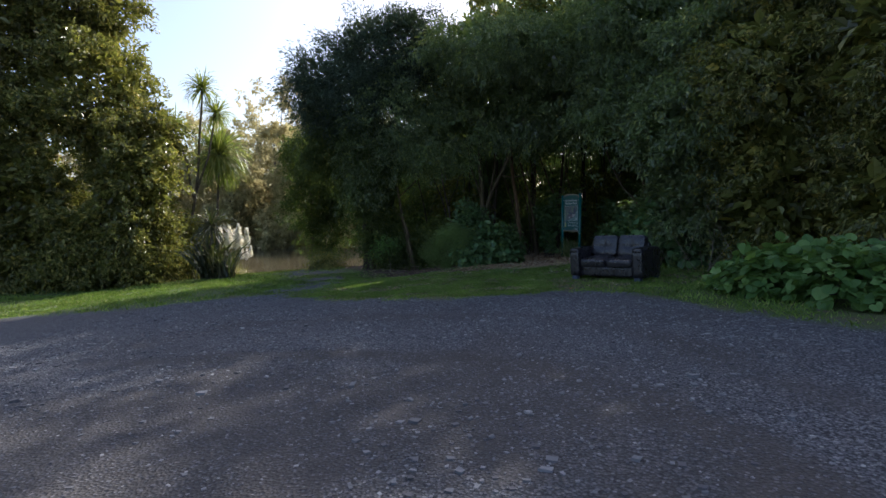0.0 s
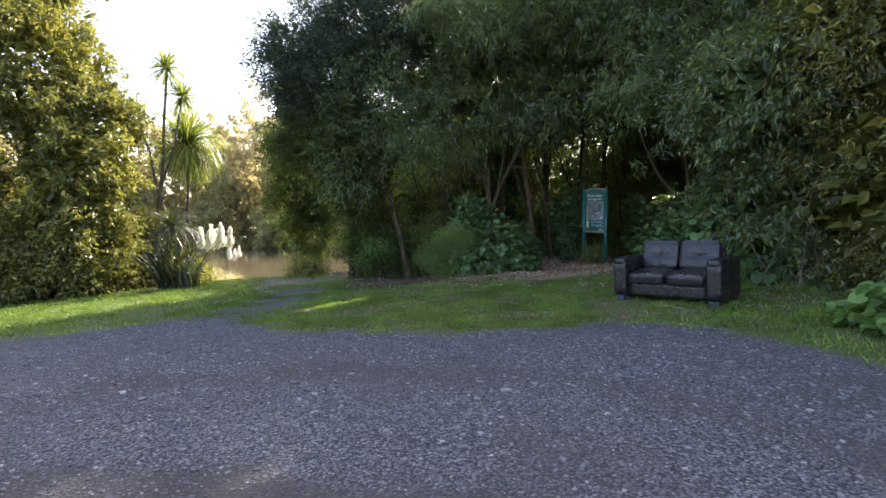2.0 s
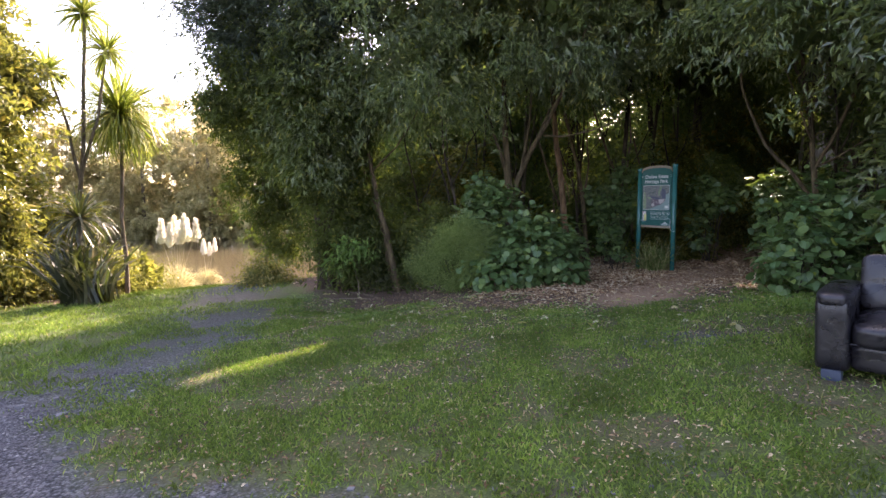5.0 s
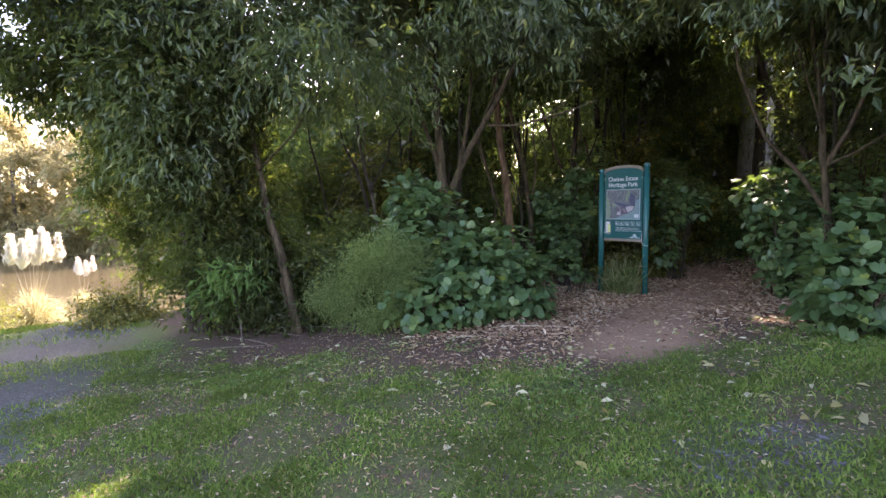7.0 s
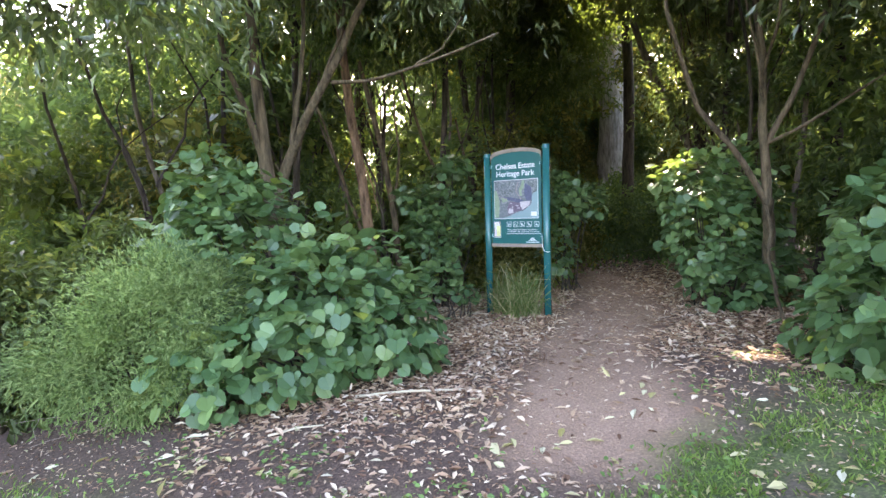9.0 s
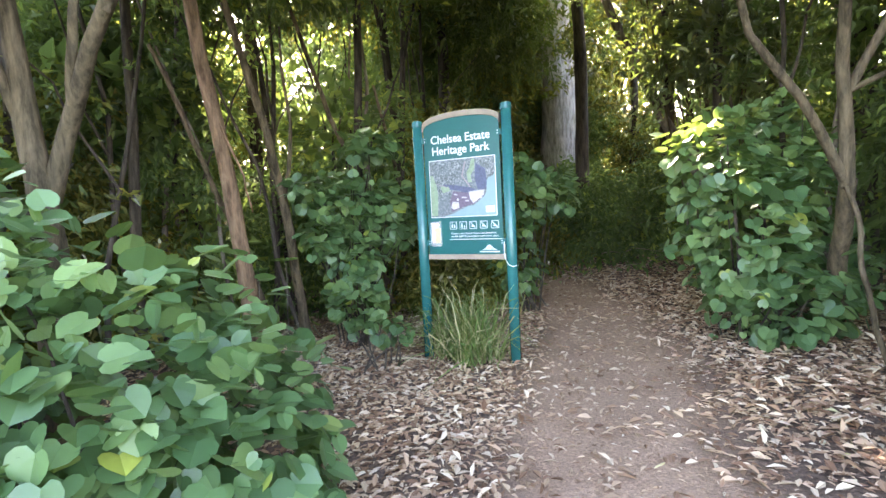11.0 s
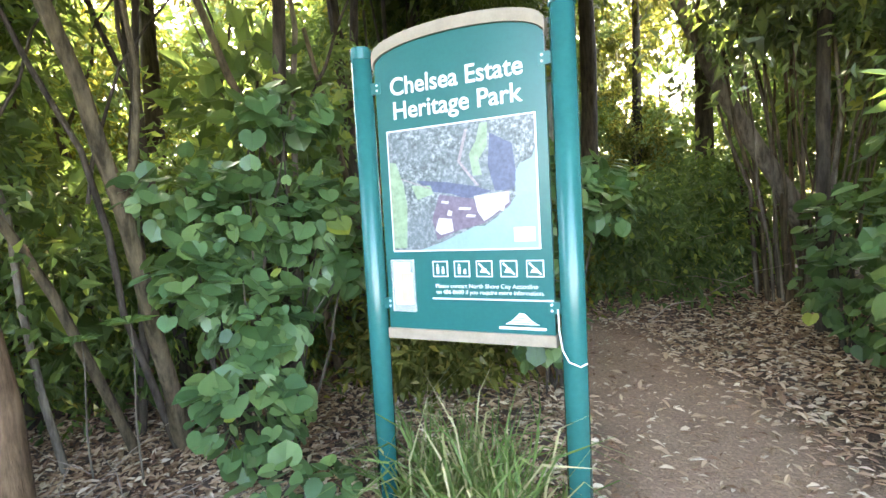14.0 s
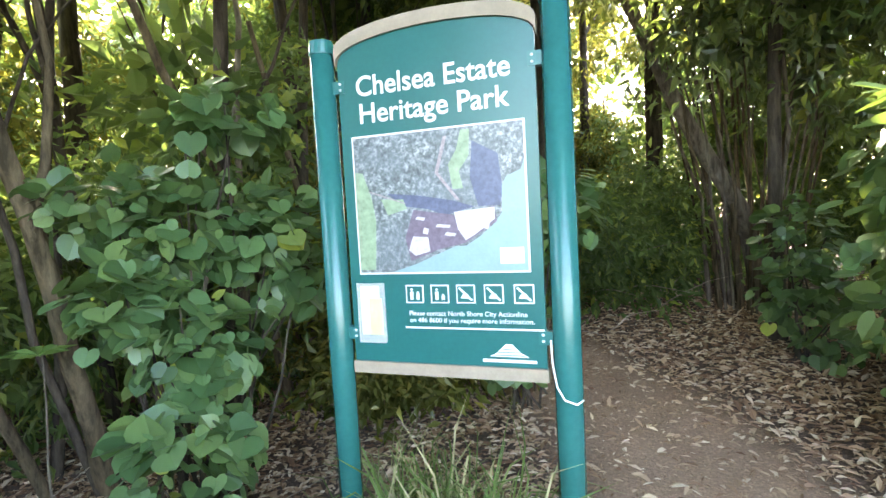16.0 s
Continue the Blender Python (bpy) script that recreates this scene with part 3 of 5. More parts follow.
# front lobe at z 7.0 is added overhead to block sky light from sign and grass
tree("many-stemmed tree with brown trunk and forked pale stems",
     [([up(1.62, 20.0), (1.6, 20.0, 0.9), (1.62, 19.95, 1.5), (1.5, 20.0, 2.6), (1.45, 20.0, 5.2)], 0.14, 0.05), ([(1.65, 19.95, 1.4), (1.78, 19.85, 1.85), (2.0, 19.48, 2.41), (2.3, 19.02, 3.08), (2.57, 18.61, 3.68), (2.9, 18.2, 4.8)], 0.075, 0.025),
      ([(1.85, 19.7, 2.05), (1.95, 19.5, 2.8), (2.0, 19.2, 4.4)], 0.04, 0.018), ([(1.55, 20.0, 1.9), (1.2, 19.9, 3.0), (0.9, 19.7, 4.4)], 0.045, 0.02),
      ([(2.25, 19.1, 2.78), (2.5, 18.5, 2.68), (2.85, 17.7, 2.68), (3.21, 17.0, 2.8)], 0.024, 0.008), ([(2.75, 17.95, 2.68), (3.0, 17.7, 2.85), (3.15, 17.5, 3.1)], 0.01, 0.005), ([(2.1, 19.3, 2.6), (2.4, 19.2, 3.4), (2.55, 19.1, 4.6)], 0.03, 0.012)],
     [(1.5, 19.3, 5.7, 2.1, 1.6, 1.5), (0.9, 18.5, 4.5, 1.4, 0.9, 0.7), (2.6, 18.3, 4.8, 1.3, 1.0, 0.7), (0.8, 19.8, 7.4, 2.0, 1.6, 1.3), (1.6, 17.2, 7.0, 1.9, 1.5, 1.1)],
     2300, 15, 0.15, 0.046, LEAF_LONG, BARK_BROWN, droop=0.7, limbs=False, core=480, bend=0.03)
# likewise the lobe at z 6.9, an added screen against the sky
tree("slim tree with a straight leaning red-brown trunk", [([up(3.16, 20.55), (3.1, 20.55, 0.7), (2.99, 20.52, 1.7), (2.82, 20.45, 2.9), (2.6, 20.4, 5.4)], 0.09, 0.055), ([(2.9, 20.47, 2.3), (3.12, 20.38, 1.6), (3.18, 20.36, 1.25)], 0.014, 0.006)],
     [(3.3, 20.2, 6.0, 2.1, 1.7, 1.6), (3.9, 18.7, 5.0, 1.4, 1.1, 0.8), (4.4, 20.6, 7.8, 2.2, 1.8, 1.6), (4.0, 17.6, 6.9, 1.8, 1.5, 1.1), (5.8, 19.6, 7.0, 1.6, 1.4, 1.1)],
     2300, 15, 0.15, 0.046, LEAF_LONG, BARK_RED, droop=0.7, core=800, bend=0.02, limbs=False)
tree("forked tree with thin pale stems beside the path",
     [([up(7.35, 17.1), (7.0, 16.9, 0.7), (6.72, 16.78, 1.25)], 0.08, 0.058), ([(6.72, 16.78, 1.2), (6.4, 16.9, 1.75), (5.97, 17.1, 2.33), (5.55, 17.15, 3.1), (5.34, 17.15, 4.4)], 0.038, 0.018),
      ([(6.72, 16.78, 1.2), (6.62, 16.75, 2.2), (6.3, 16.7, 3.5), (6.1, 16.6, 5)], 0.055, 0.022), ([(6.65, 16.75, 1.9), (6.95, 16.4, 3.0), (7.3, 16.0, 4.8)], 0.035, 0.02), ([up(6.55, 16.45), (6.5, 16.6, 0.6), (6.66, 16.75, 1.2)], 0.02, 0.018),
      ([(6.65, 16.75, 1.9), (6.9, 16.2, 2.2), (7.5, 15.8, 2.7)], 0.022, 0.01), ([(6.5, 16.72, 2.6), (6.1, 16.3, 3.1), (5.7, 15.9, 3.7)], 0.02, 0.01), ([(6.58, 16.74, 2.3), (6.2, 16.6, 2.9), (5.9, 16.6, 3.6)], 0.018, 0.008)],
     [(5.8, 16.2, 5.4, 2.0, 1.7, 1.4), (5.6, 15.1, 4.3, 1.4, 1.0, 0.8), (6.9, 14.9, 4.4, 1.5, 1.3, 1.2), (6.2, 16.2, 7.4, 2.3, 1.9, 1.7)],
     2200, 15, 0.15, 0.046, LEAF_LONG, BARK_BROWN, droop=0.7, limbs=False, core=500, bend=0.03)
tree("slanting brown stems rising behind the heart-leaved shrub",
     [([up(4.05, 21.75), (3.8, 21.35, 1.2), (3.5, 21.1, 2.4), (3.15, 20.9, 3.6)], 0.065, 0.035), ([up(3.75, 22.0), (3.3, 21.7, 1.0), (2.85, 21.4, 2.0), (2.5, 21.2, 3.0)], 0.04, 0.02), ([(3.75, 21.3, 1.35), (3.9, 21.3, 2.3), (3.85, 21.3, 3.4)], 0.03, 0.012), ([up(5.6, 22.2), (5.2, 22.0, 1.3), (4.5, 21.8, 2.8), (4.0, 21.6, 4.0)], 0.05, 0.02), ([up(5.9, 22.3), (5.8, 22.1, 1.4), (5.3, 21.9, 3.0)], 0.045, 0.02)],
     [(3.3, 21.5, 4.6, 1.3, 1.0, 0.8), (4.6, 22.0, 4.8, 1.4, 1.1, 0.8)], 700, 14, 0.12, 0.045, LEAF_WOOD, BARK_BROWN, limbs=False, core=60, inner=0.3, bend=0.03)

tree("low seedling tree with bright green long leaves", [([up(-1.9, 18.7), (-1.95, 18.65, 0.1), (-2.0, 18.6, 0.5)], 0.012, 0.005)], [(-1.8, 18.6, 0.35, 0.32, 0.25, 0.2), (-2.1, 18.8, 0.2, 0.28, 0.25, 0.18)], 60, 9, 0.17, 0.05, LEAF_WEED, BARK_GREY, "seedling_tree", "seedling", limbs=False, core=0, clump=0.12)

# the thicket behind the sofa
RIGHT_BUSHES = [
    ([(6.6, 13.3, 1.7, 1.3, 1.2, 1.9), (6.4, 12.9, 3.7, 1.5, 1.4, 1.4), (7.6, 13.4, 5.6, 1.9, 1.7, 1.8)], LEAF_LONG, 0.13),
    ([(7.4, 11.2, 2.0, 1.3, 1.4, 2.1), (7.2, 11.4, 4.3, 1.6, 1.6, 1.7), (8.4, 11.6, 6.8, 2.0, 1.9, 2.0)], LEAF_OLIVE, 0.10),
    ([(8.4, 8.9, 1.9, 1.5, 1.5, 2.0), (8.3, 9.0, 4.4, 1.7, 1.8, 1.9), (9.6, 9.2, 7.0, 2.2, 2.0, 2.2)], LEAF_OLIVE, 0.10),
    ([(9.3, 6.4, 1.9, 1.5, 1.6, 2.0), (9.4, 6.6, 4.6, 1.8, 1.8, 2.0), (10.6, 6.8, 7.4, 2.2, 2.2, 2.2)], LEAF_DARK, 0.12),
    ([(10.6, 3.6, 2.2, 1.8, 1.8, 2.2), (10.8, 3.6, 5.4, 2.2, 2.0, 2.6)], LEAF_DARK, 0.12)]
for lobes, leaf, size in RIGHT_BUSHES:
    x, y = lobes[0][0] + 0.6, lobes[0][1] + 0.3
    tree("leafy evergreen shrub-tree forming a wall behind the sofa", [([up(x, y), (x, y, 2.5), lobes[-1][:3]], 0.09, 0.02)], lobes, 2300, 15, size * 1.15, size * 0.46, leaf, BARK_DARK, group="thicket behind the sofa", droop=0.5, rough=0.22, core=2200)

# tall trees standing over and behind the path, crowns raised out of view to shade the gravel
# the tallest, at (8.5, 25), is an unseen addition that keeps sun off the gravel
BACK = [(2.2, 22.0, 10.8, 2.0), (5.0, 22.0, 14.0, 2.5), (9.3, 19.2, 14.5, 2.6), (4.5, 26.0, 13.0, 2.8), (8.5, 25.0, 19.0, 3.6), (11.6, 21.5, 13.5, 3.1), (12.5, 17.0, 13.0, 3.4), (13.0, 12.5, 13.0, 3.4), (9.6, 17.6, 13.5, 2.7), (16, 25.5, 15, 3.4), (10, 31, 13, 3.5), (15, 9, 12, 3.2), (13.2, 28.7, 9.2, 2.2), (11.6, 29.2, 9.6, 2.0)]
for k, (x, y, h, r) in enumerate(BACK):
    lobes = [(x, y, h - r, r, r, r), (x + 0.9 * r * math.cos(k * 2.1), y + 0.8 * r * math.sin(k * 2.1), h - 2 * r, r * 0.9, r * 0.9, r * 0.8), (x - 0.8 * r * math.cos(k * 2.1), y - 0.6 * r, h - 2.3 * r, r * 0.85, r * 0.8, r * 0.7)]
    tree("tall dark evergreen in the wood with a high crown added for shade", [([up(x, y), (x + 0.2, y, h * 0.4), (x, y, h - r)], 0.065 if k < 3 else 0.16, 0.04)], lobes, 1000, 14, 0.22, 0.09, LEAF_WOOD if k % 3 else LEAF_OLIVE, BARK_DARK, group="trees of the wood", inner=0.4, droop=0.4, core=(300 if x > 11 or k < 3 else 800))

# lighter trees between the wood and the pond
for k, (x, y, h, r) in enumerate([(-1.4, 26.8, 7.2, 1.7), (1.2, 27.6, 9.0, 1.9), (-3.2, 30.5, 6.5, 1.7), (-0.4, 31, 9.5, 2.0), (2.9, 24.4, 7.0, 1.4)]):
    lobes = [(x, y, h - r, r, r, r), (x + 0.8 * r * math.cos(k * 2.1), y, h - 2 * r, r, r, r * 0.9), (x - 0.6 * r, y - 0.5 * r, h - 2.9 * r, r * 0.9, r * 0.9, r * 0.8)]
    tree("slender light green tree at the sunny edge of the wood", [([up(x, y), (x + 0.2, y, h * 0.4), (x, y, h - r)], 0.07, 0.03)], lobes, 1100, 14, 0.17, 0.07, LEAF_WOOD, BARK_BROWN, group="light trees at the wood's edge", inner=0.3, droop=0.4, core=150)

# understorey deep in the wood
UNDER = [(-0.7, 19.5, 0.5), (-1.7, 20.0, 0.55), (0.1, 19.9, 0.6), (-0.6, 22.8, 1.2), (1.2, 23.2, 1.4), (-1.4, 25.2, 1.7), (0.9, 26.2, 2.0), (2.6, 29.5, 2.4), (-3.0, 29, 1.5), (2.4, 25.0, 1.4), (3.0, 23.5, 1.6), (5.2, 23.3, 1.4), (7.0, 24.8, 1.3), (-1.3, 22.4, 0.8), (13.6, 19.0, 1.8), (9.6, 16.4, 1.5), (11.6, 22.2, 0.55), (8.6, 14.6, 1.6), (13.4, 21.0, 1.6), (0.2, 27, 1.1), (3.5, 28, 2.4), (7, 28, 2.2), (11.2, 30.5, 2.2), (9.5, 27.5, 2.0), (16.5, 28, 2.6), (17, 23.5, 2.2), (15.5, 18.5, 2.2), (14.5, 30.5, 2.6), (12.0, 14.5, 2.2), (5.5, 30.5, 2.4), (1.5, 31, 1.6), (20.5, 27.5, 3.0), (20, 21, 3.0), (8.4, 23.9, 0.8), (12.9, 24.6, 0.5), (9.6, 25.6, 0.6), (16.5, 25.6, 1.0), (18, 31, 3.2), (16.6, 32.5, 3.4), (13.2, 34, 3.4), (20.5, 29.5, 2.9), (17.2, 29.2, 2.4), (10, 34, 3.4), (3, 37, 2.4), (14, 36, 3.6), (23, 24, 3.4), (22, 31, 3.6), (18, 15, 3.0), (16, 11.5, 2.6), (15.6, 29.0, 2.6), (13.0, 30.0, 2.4), (12.4, 32.0, 2.8), (13.2, 27.9, 0.9), (14.7, 28.3, 1.0), (12.1, 28.2, 0.9), (15.4, 27.4, 0.9), (-1.0, 34.5, 2.9), (2.2, 34.0, 3.1), (5.4, 34.5, 3.2), (8.4, 36.0, 3.3), (8.7, 22.3, 0.4), (9.4, 21.3, 0.4), (10.4, 21.3, 0.5), (9.0, 23.0, 0.55), (6.3, 21.6, 0.4)]
for k, (x, y, r) in enumerate(UNDER):
    z = float(gz(x, y))
    lobes = [(x, y, z + r * 0.9, r, r, r * 0.9), (x + r * 0.5 * math.cos(k), y + r * 0.4 * math.sin(k), z + r * 2.0, r * 0.8, r * 0.8, r * 0.8)]
    tree("small-leaved shrub in the shade of the wood", [([up(x, y), (x + 0.1, y, z + r), (x, y, z + 2.2 * r)], 0.045, 0.012)], lobes, 800, 12, 0.13, 0.055, LEAF_DARK if k < 4 else (LEAF_OLIVE, LEAF_WOOD, LEAF_WOOD, LEAF_WOOD)[k % 4], BARK_DARK, "shrub", "shrub", "undergrowth of the wood", inner=0.3, r_limb=0.02, core=320)

# bare dark stems standing in the shade
STEMS = [(0.4, 21.6, 0.05, -0.5, 5.5), (0.9, 22.3, 0.06, 0.5, 6), (2.3, 22.2, 0.04, -0.7, 6), (2.6, 23.1, 0.05, 0.6, 6), (3.8, 22.4, 0.045, 0.5, 6), (4.3, 22.9, 0.06, -0.6, 6.5), (5.0, 22.0, 0.04, 0.4, 5.5), (6.1, 22.6, 0.07, 0.15, 7), (6.5, 23.6, 0.10, 0.1, 9),
         (3.3, 22.0, 0.03, -0.9, 5), (4.0, 21.7, 0.03, -1.2, 4.5), (1.8, 21.5, 0.035, 0.9, 5), (8.6, 17.6, 0.05, 0.5, 6), (7.9, 17.6, 0.035, -0.5, 5.5),
         (2.2, 23.4, 0.03, 0.4, 5), (3.0, 24.0, 0.035, -0.6, 6), (4.6, 23.6, 0.03, 0.8, 5.5), (5.5, 23.1, 0.028, -0.8, 5), (5.8, 24.2, 0.04, 0.3, 6.5), (7.1, 23.2, 0.03, -0.5, 5.5), (7.6, 24.4, 0.05, 0.2, 7), (0.6, 23.0, 0.03, -0.6, 5), (-0.3, 21.4, 0.035, -0.9, 4.5), (0.5, 20.6, 0.04, -1.0, 4.2), (2.0, 24.8, 0.05, 0.2, 7), (3.6, 25.2, 0.05, -0.3, 7)]
for k, (x, y, r, lean, h) in enumerate(STEMS):
    t = thing("sapling", "thin bare dark stem standing in the wood", "sapling", "saplings in the wood", up(x, y))
    z = float(gz(x, y))
    a = wood("trunk", [up(x, y), (x + lean * 0.4, y, z + h * 0.5), (x + lean, y + 0.2, z + h)], r, r * 0.4, BARK_DARK if k % 3 else BARK_GREY, t, 0.12, 9, 7, k)
    b = wood("branch", [(x + lean * 0.35, y, z + h * 0.42), (x + lean * 0.35 + 0.5 * math.cos(k * 2), y - 0.2, z + h * 0.62), (x + 1.1 * math.cos(k * 2), y - 0.4, z + h * 0.8)], r * 0.5, r * 0.15, BARK_DARK, t, 0.1, 7, 6, k)
    for ob in (a, b):
        ob.matrix_parent_inverse = Matrix.Translation(-t.location)

# the pale big trunk and its dark neighbour beyond the path
# the two lobes near z 8.7 are added to shade the bank's shrubs
tree("very large pale gum tree with smooth streaked bark", [([up(14.0, 26.6, -0.2), (13.9, 26.6, 4), (13.8, 26.6, 10)], 0.62, 0.45)], [(14, 27, 15, 3.5, 3.5, 3), (15.2, 29.2, 8.7, 2.6, 2.4, 1.6), (13.4, 28.2, 8.6, 2.0, 1.8, 1.2)], 2200, 14, 0.2, 0.06, LEAF_DARK, BARK_PALE)
# lobes away from this trunk are added sun blockers for the path
tree("dark straight trunk beside the path", [([up(11.35, 23.4), (11.3, 23.4, 3), (11.2, 23.4, 8)], 0.17, 0.12)], [(11, 23.4, 10.5, 2.2, 2.2, 2), (7.2, 21.8, 7.0, 1.5, 1.4, 1.0), (9.2, 25.6, 6.6, 2.0, 1.7, 1.2), (10.4, 27.6, 8.6, 2.1, 1.8, 1.3), (8.3, 23.6, 6.6, 1.7, 1.5, 0.9), (9.0, 24.6, 5.2, 1.2, 1.1, 0.7), (9.8, 25.2, 5.9, 2.1, 1.7, 1.3), (8.6, 23.8, 6.2, 1.7, 1.5, 1.0)], 3900, 14, 0.18, 0.06, LEAF_DARK, BARK_DARK, limbs=False)
# clump of upright stems beyond the sign
clump = thing("tree", "clump of many upright brown stems with leafy tops", "tree", "", up(10.3, 20.0))
made = []
for k in range(34):
    a = k * 2.4
    x, y = 10.5 + 0.5 * math.cos(a) * (k / 34) ** 0.5, 19.8 + 0.5 * math.sin(a) * (k / 34) ** 0.5
    made.append(wood("stem", [up(x, y), (x + 0.3 * math.cos(a), y + 0.3 * math.sin(a), 2.4), (x + 1.1 * math.cos(a), y + 1.0 * math.sin(a), 6)], RNG.uniform(0.012, 0.036), 0.008, BARK_BROWN if k % 3 else BARK_GREY, clump, 0.14, 8, 6, k))
made.append(wood("trunk", [up(10.7, 19.7), (10.6, 19.8, 0.9), (10.3, 20.0, 1.5), (9.85, 20.35, 2.5), (9.35, 20.75, 3.8), (9.0, 21.0, 5.0)], 0.13, 0.06, BARK_GREY, clump, 0.04, 11, 10, 3, 0.3))
made.append(foliage("crown", [(10.3, 20, 6.4, 2.2, 2.2, 1.8), (9.8, 19.4, 3.4, 1.2, 0.9, 0.7), (10.9, 19.0, 2.6, 0.8, 0.6, 0.7)], 1500, 14, 0.16, 0.055, LEAF_LONG, clump, inner=0.4))
for ob in made:
    ob.matrix_parent_inverse = Matrix.Translation(-clump.location)

# the sunlit trees towards the pond
LEFT = [([(-14.6, 21.6, 6.3, 2.5, 2.2, 3.0), (-12.6, 20.9, 2.7, 1.7, 1.4, 2.5), (-15.2, 22, 10.5, 2.5, 2.3, 2.6), (-12.3, 21.8, 4.6, 1.4, 1.3, 1.5)], 2900),
        ([(-18.0, 20.6, 4.6, 2.6, 2.2, 3.4), (-16.4, 19.7, 2.2, 1.9, 1.5, 2.3), (-18.6, 21, 9.8, 2.8, 2.4, 3.2)], 2700),
        ([(-22.5, 19.8, 4.6, 2.8, 2.4, 3.6), (-20.5, 18.9, 2.3, 1.9, 1.6, 2.4), (-22.5, 20.5, 10, 3.0, 2.6, 3.2)], 2300)]
for lobes, n in LEFT:
    x, y = lobes[0][0], lobes[0][1] + 0.5
    tree("large olive-green evergreen tree lit by the sun", [([up(x, y), (x, y, 3), lobes[2][:3]], 0.2, 0.05)], lobes, n, 14, 0.19, 0.085, LEAF_OLIVE, BARK_DARK, core=3200, group="sunlit trees by the pond", shape=OVAL, inner=0.55, rough=0.25, droop=0.2)


for k, (x, y, r) in enumerate([(-12.2, 21.0, 0.9), (-12.9, 20.0, 1.1), (-14.6, 19.6, 1.1), (-16.4, 19.2, 1.2), (-18.3, 18.8, 1.2), (-20.4, 18.4, 1.3), (-22.6, 18.2, 1.3), (-14, 23, 1.6), (-17, 22.5, 1.8), (-20, 22, 1.8), (-24, 21, 2.0), (-13.0, 24.0, 1.3)]):
    z = float(gz(x, y))
    tree("dense lower shrub under the sunlit trees", [([up(x, y), (x, y, z + r)], 0.05, 0.015)], [(x, y, z + r * 0.8, r, r * 0.9, r), (x + 0.4 * r, y + 0.2, z + 1.7 * r, r * 0.8, r * 0.8, r * 0.8)], 800, 13, 0.16, 0.07, LEAF_OLIVE, BARK_DARK, "shrub", "shrub", "shrubs under the sunlit trees", limbs=False, shape=OVAL, core=500, rough=0.25)


def head_of_straps(name, c, n, length, width, mat, parent, low=-0.9, high=1.0):
    d = unit(np.stack([RNG.normal(0, 1, n), RNG.normal(0, 1, n), RNG.uniform(low, high, n) * 1.2], 1))
    size = length * RNG.uniform(0.75, 1.1, n)
    v, f = leaf_arrays(np.array(c) + d * 0.06, d, size, width, STRAP, None, 0.25)
    v[:, 2] -= 0.10 * ((np.hypot(v[:, 0] - c[0], v[:, 1] - c[1]) / length) ** 2) * length * 1.4
    return mesh_arrays(name, v, f, mat, parent)


def cabbage_tree(label, base, heads, leaves=260, reach=1.15, low=-0.9):
    t = thing("cabbage_tree", label, "cabbage tree", "cabbage trees by the pond", base)
    ob = []
    fork = np.array(base) * 0.55 + np.array(heads[0]) * 0.45
    ob.append(wood("trunk", [base, fork, heads[0]], 0.085, 0.045, BARK_GREY, t, 0.1, 11, 9, base[0]))
    for k, h in enumerate(heads):
        if k:
            ob.append(wood("limb", [fork, (fork + np.array(h)) / 2 + (0.1, 0, 0), h], 0.05, 0.038, BARK_GREY, t, 0.05, 7, 8, k))
        ob.append(head_of_straps("leaf_head", h, leaves, reach, 0.05, LEAF_FLAX if reach < 1 else LEAF_STRAP, t, low))
    for o in ob:
        o.matrix_parent_inverse = Matrix.Translation(-Vector(base))
    return t


cabbage_tree("cabbage tree with one round drooping head of strap leaves", up(-11.35, 25.8), [(-11.1, 25.7, 4.4)], 700, 1.95, -1.3)
cabbage_tree("tall slender forked cabbage tree with several spiky heads", up(-12.4, 24.8), [(-10.98, 24.0, 7.2), (-10.45, 24.2, 6.1), (-12.6, 24.5, 5.6)], 150, 1.0)
cabbage_tree("young dark cabbage tree standing in the flax", up(-9.45, 20.9), [(-9.4, 20.85, 1.0)], 150, 0.95)


def flax(label, base, n, length, width, mat, name="flax_bush", category="flax bush"):
    t = thing(name, label, category, "", base)
    d = unit(np.stack([RNG.normal(0, 0.42, n), RNG.normal(0, 0.3, n), np.ones(n)], 1))
    p = np.array(base) + np.stack([RNG.normal(0, 0.18, n), RNG.normal(0, 0.18, n), np.zeros(n)], 1)
    size = length * RNG.uniform(0.55, 1.1, n)
    v, f = leaf_arrays(p, d, size, width, STRAP, None, 0.3)
    o = mesh_arrays("foliage", v, f, mat, t)
    o.matrix_parent_inverse = Matrix.Translation(-Vector(base))
    return t


flax("dark flax bush with long sword-shaped leaves", up(-9.3, 20.6), 190, 1.9, 0.085, LEAF_FLAX)
flax("flax bush of stiff upright dark leaves beside the pampas grass", up(-8.6, 20.2), 90, 1.35, 0.075, LEAF_FLAX)


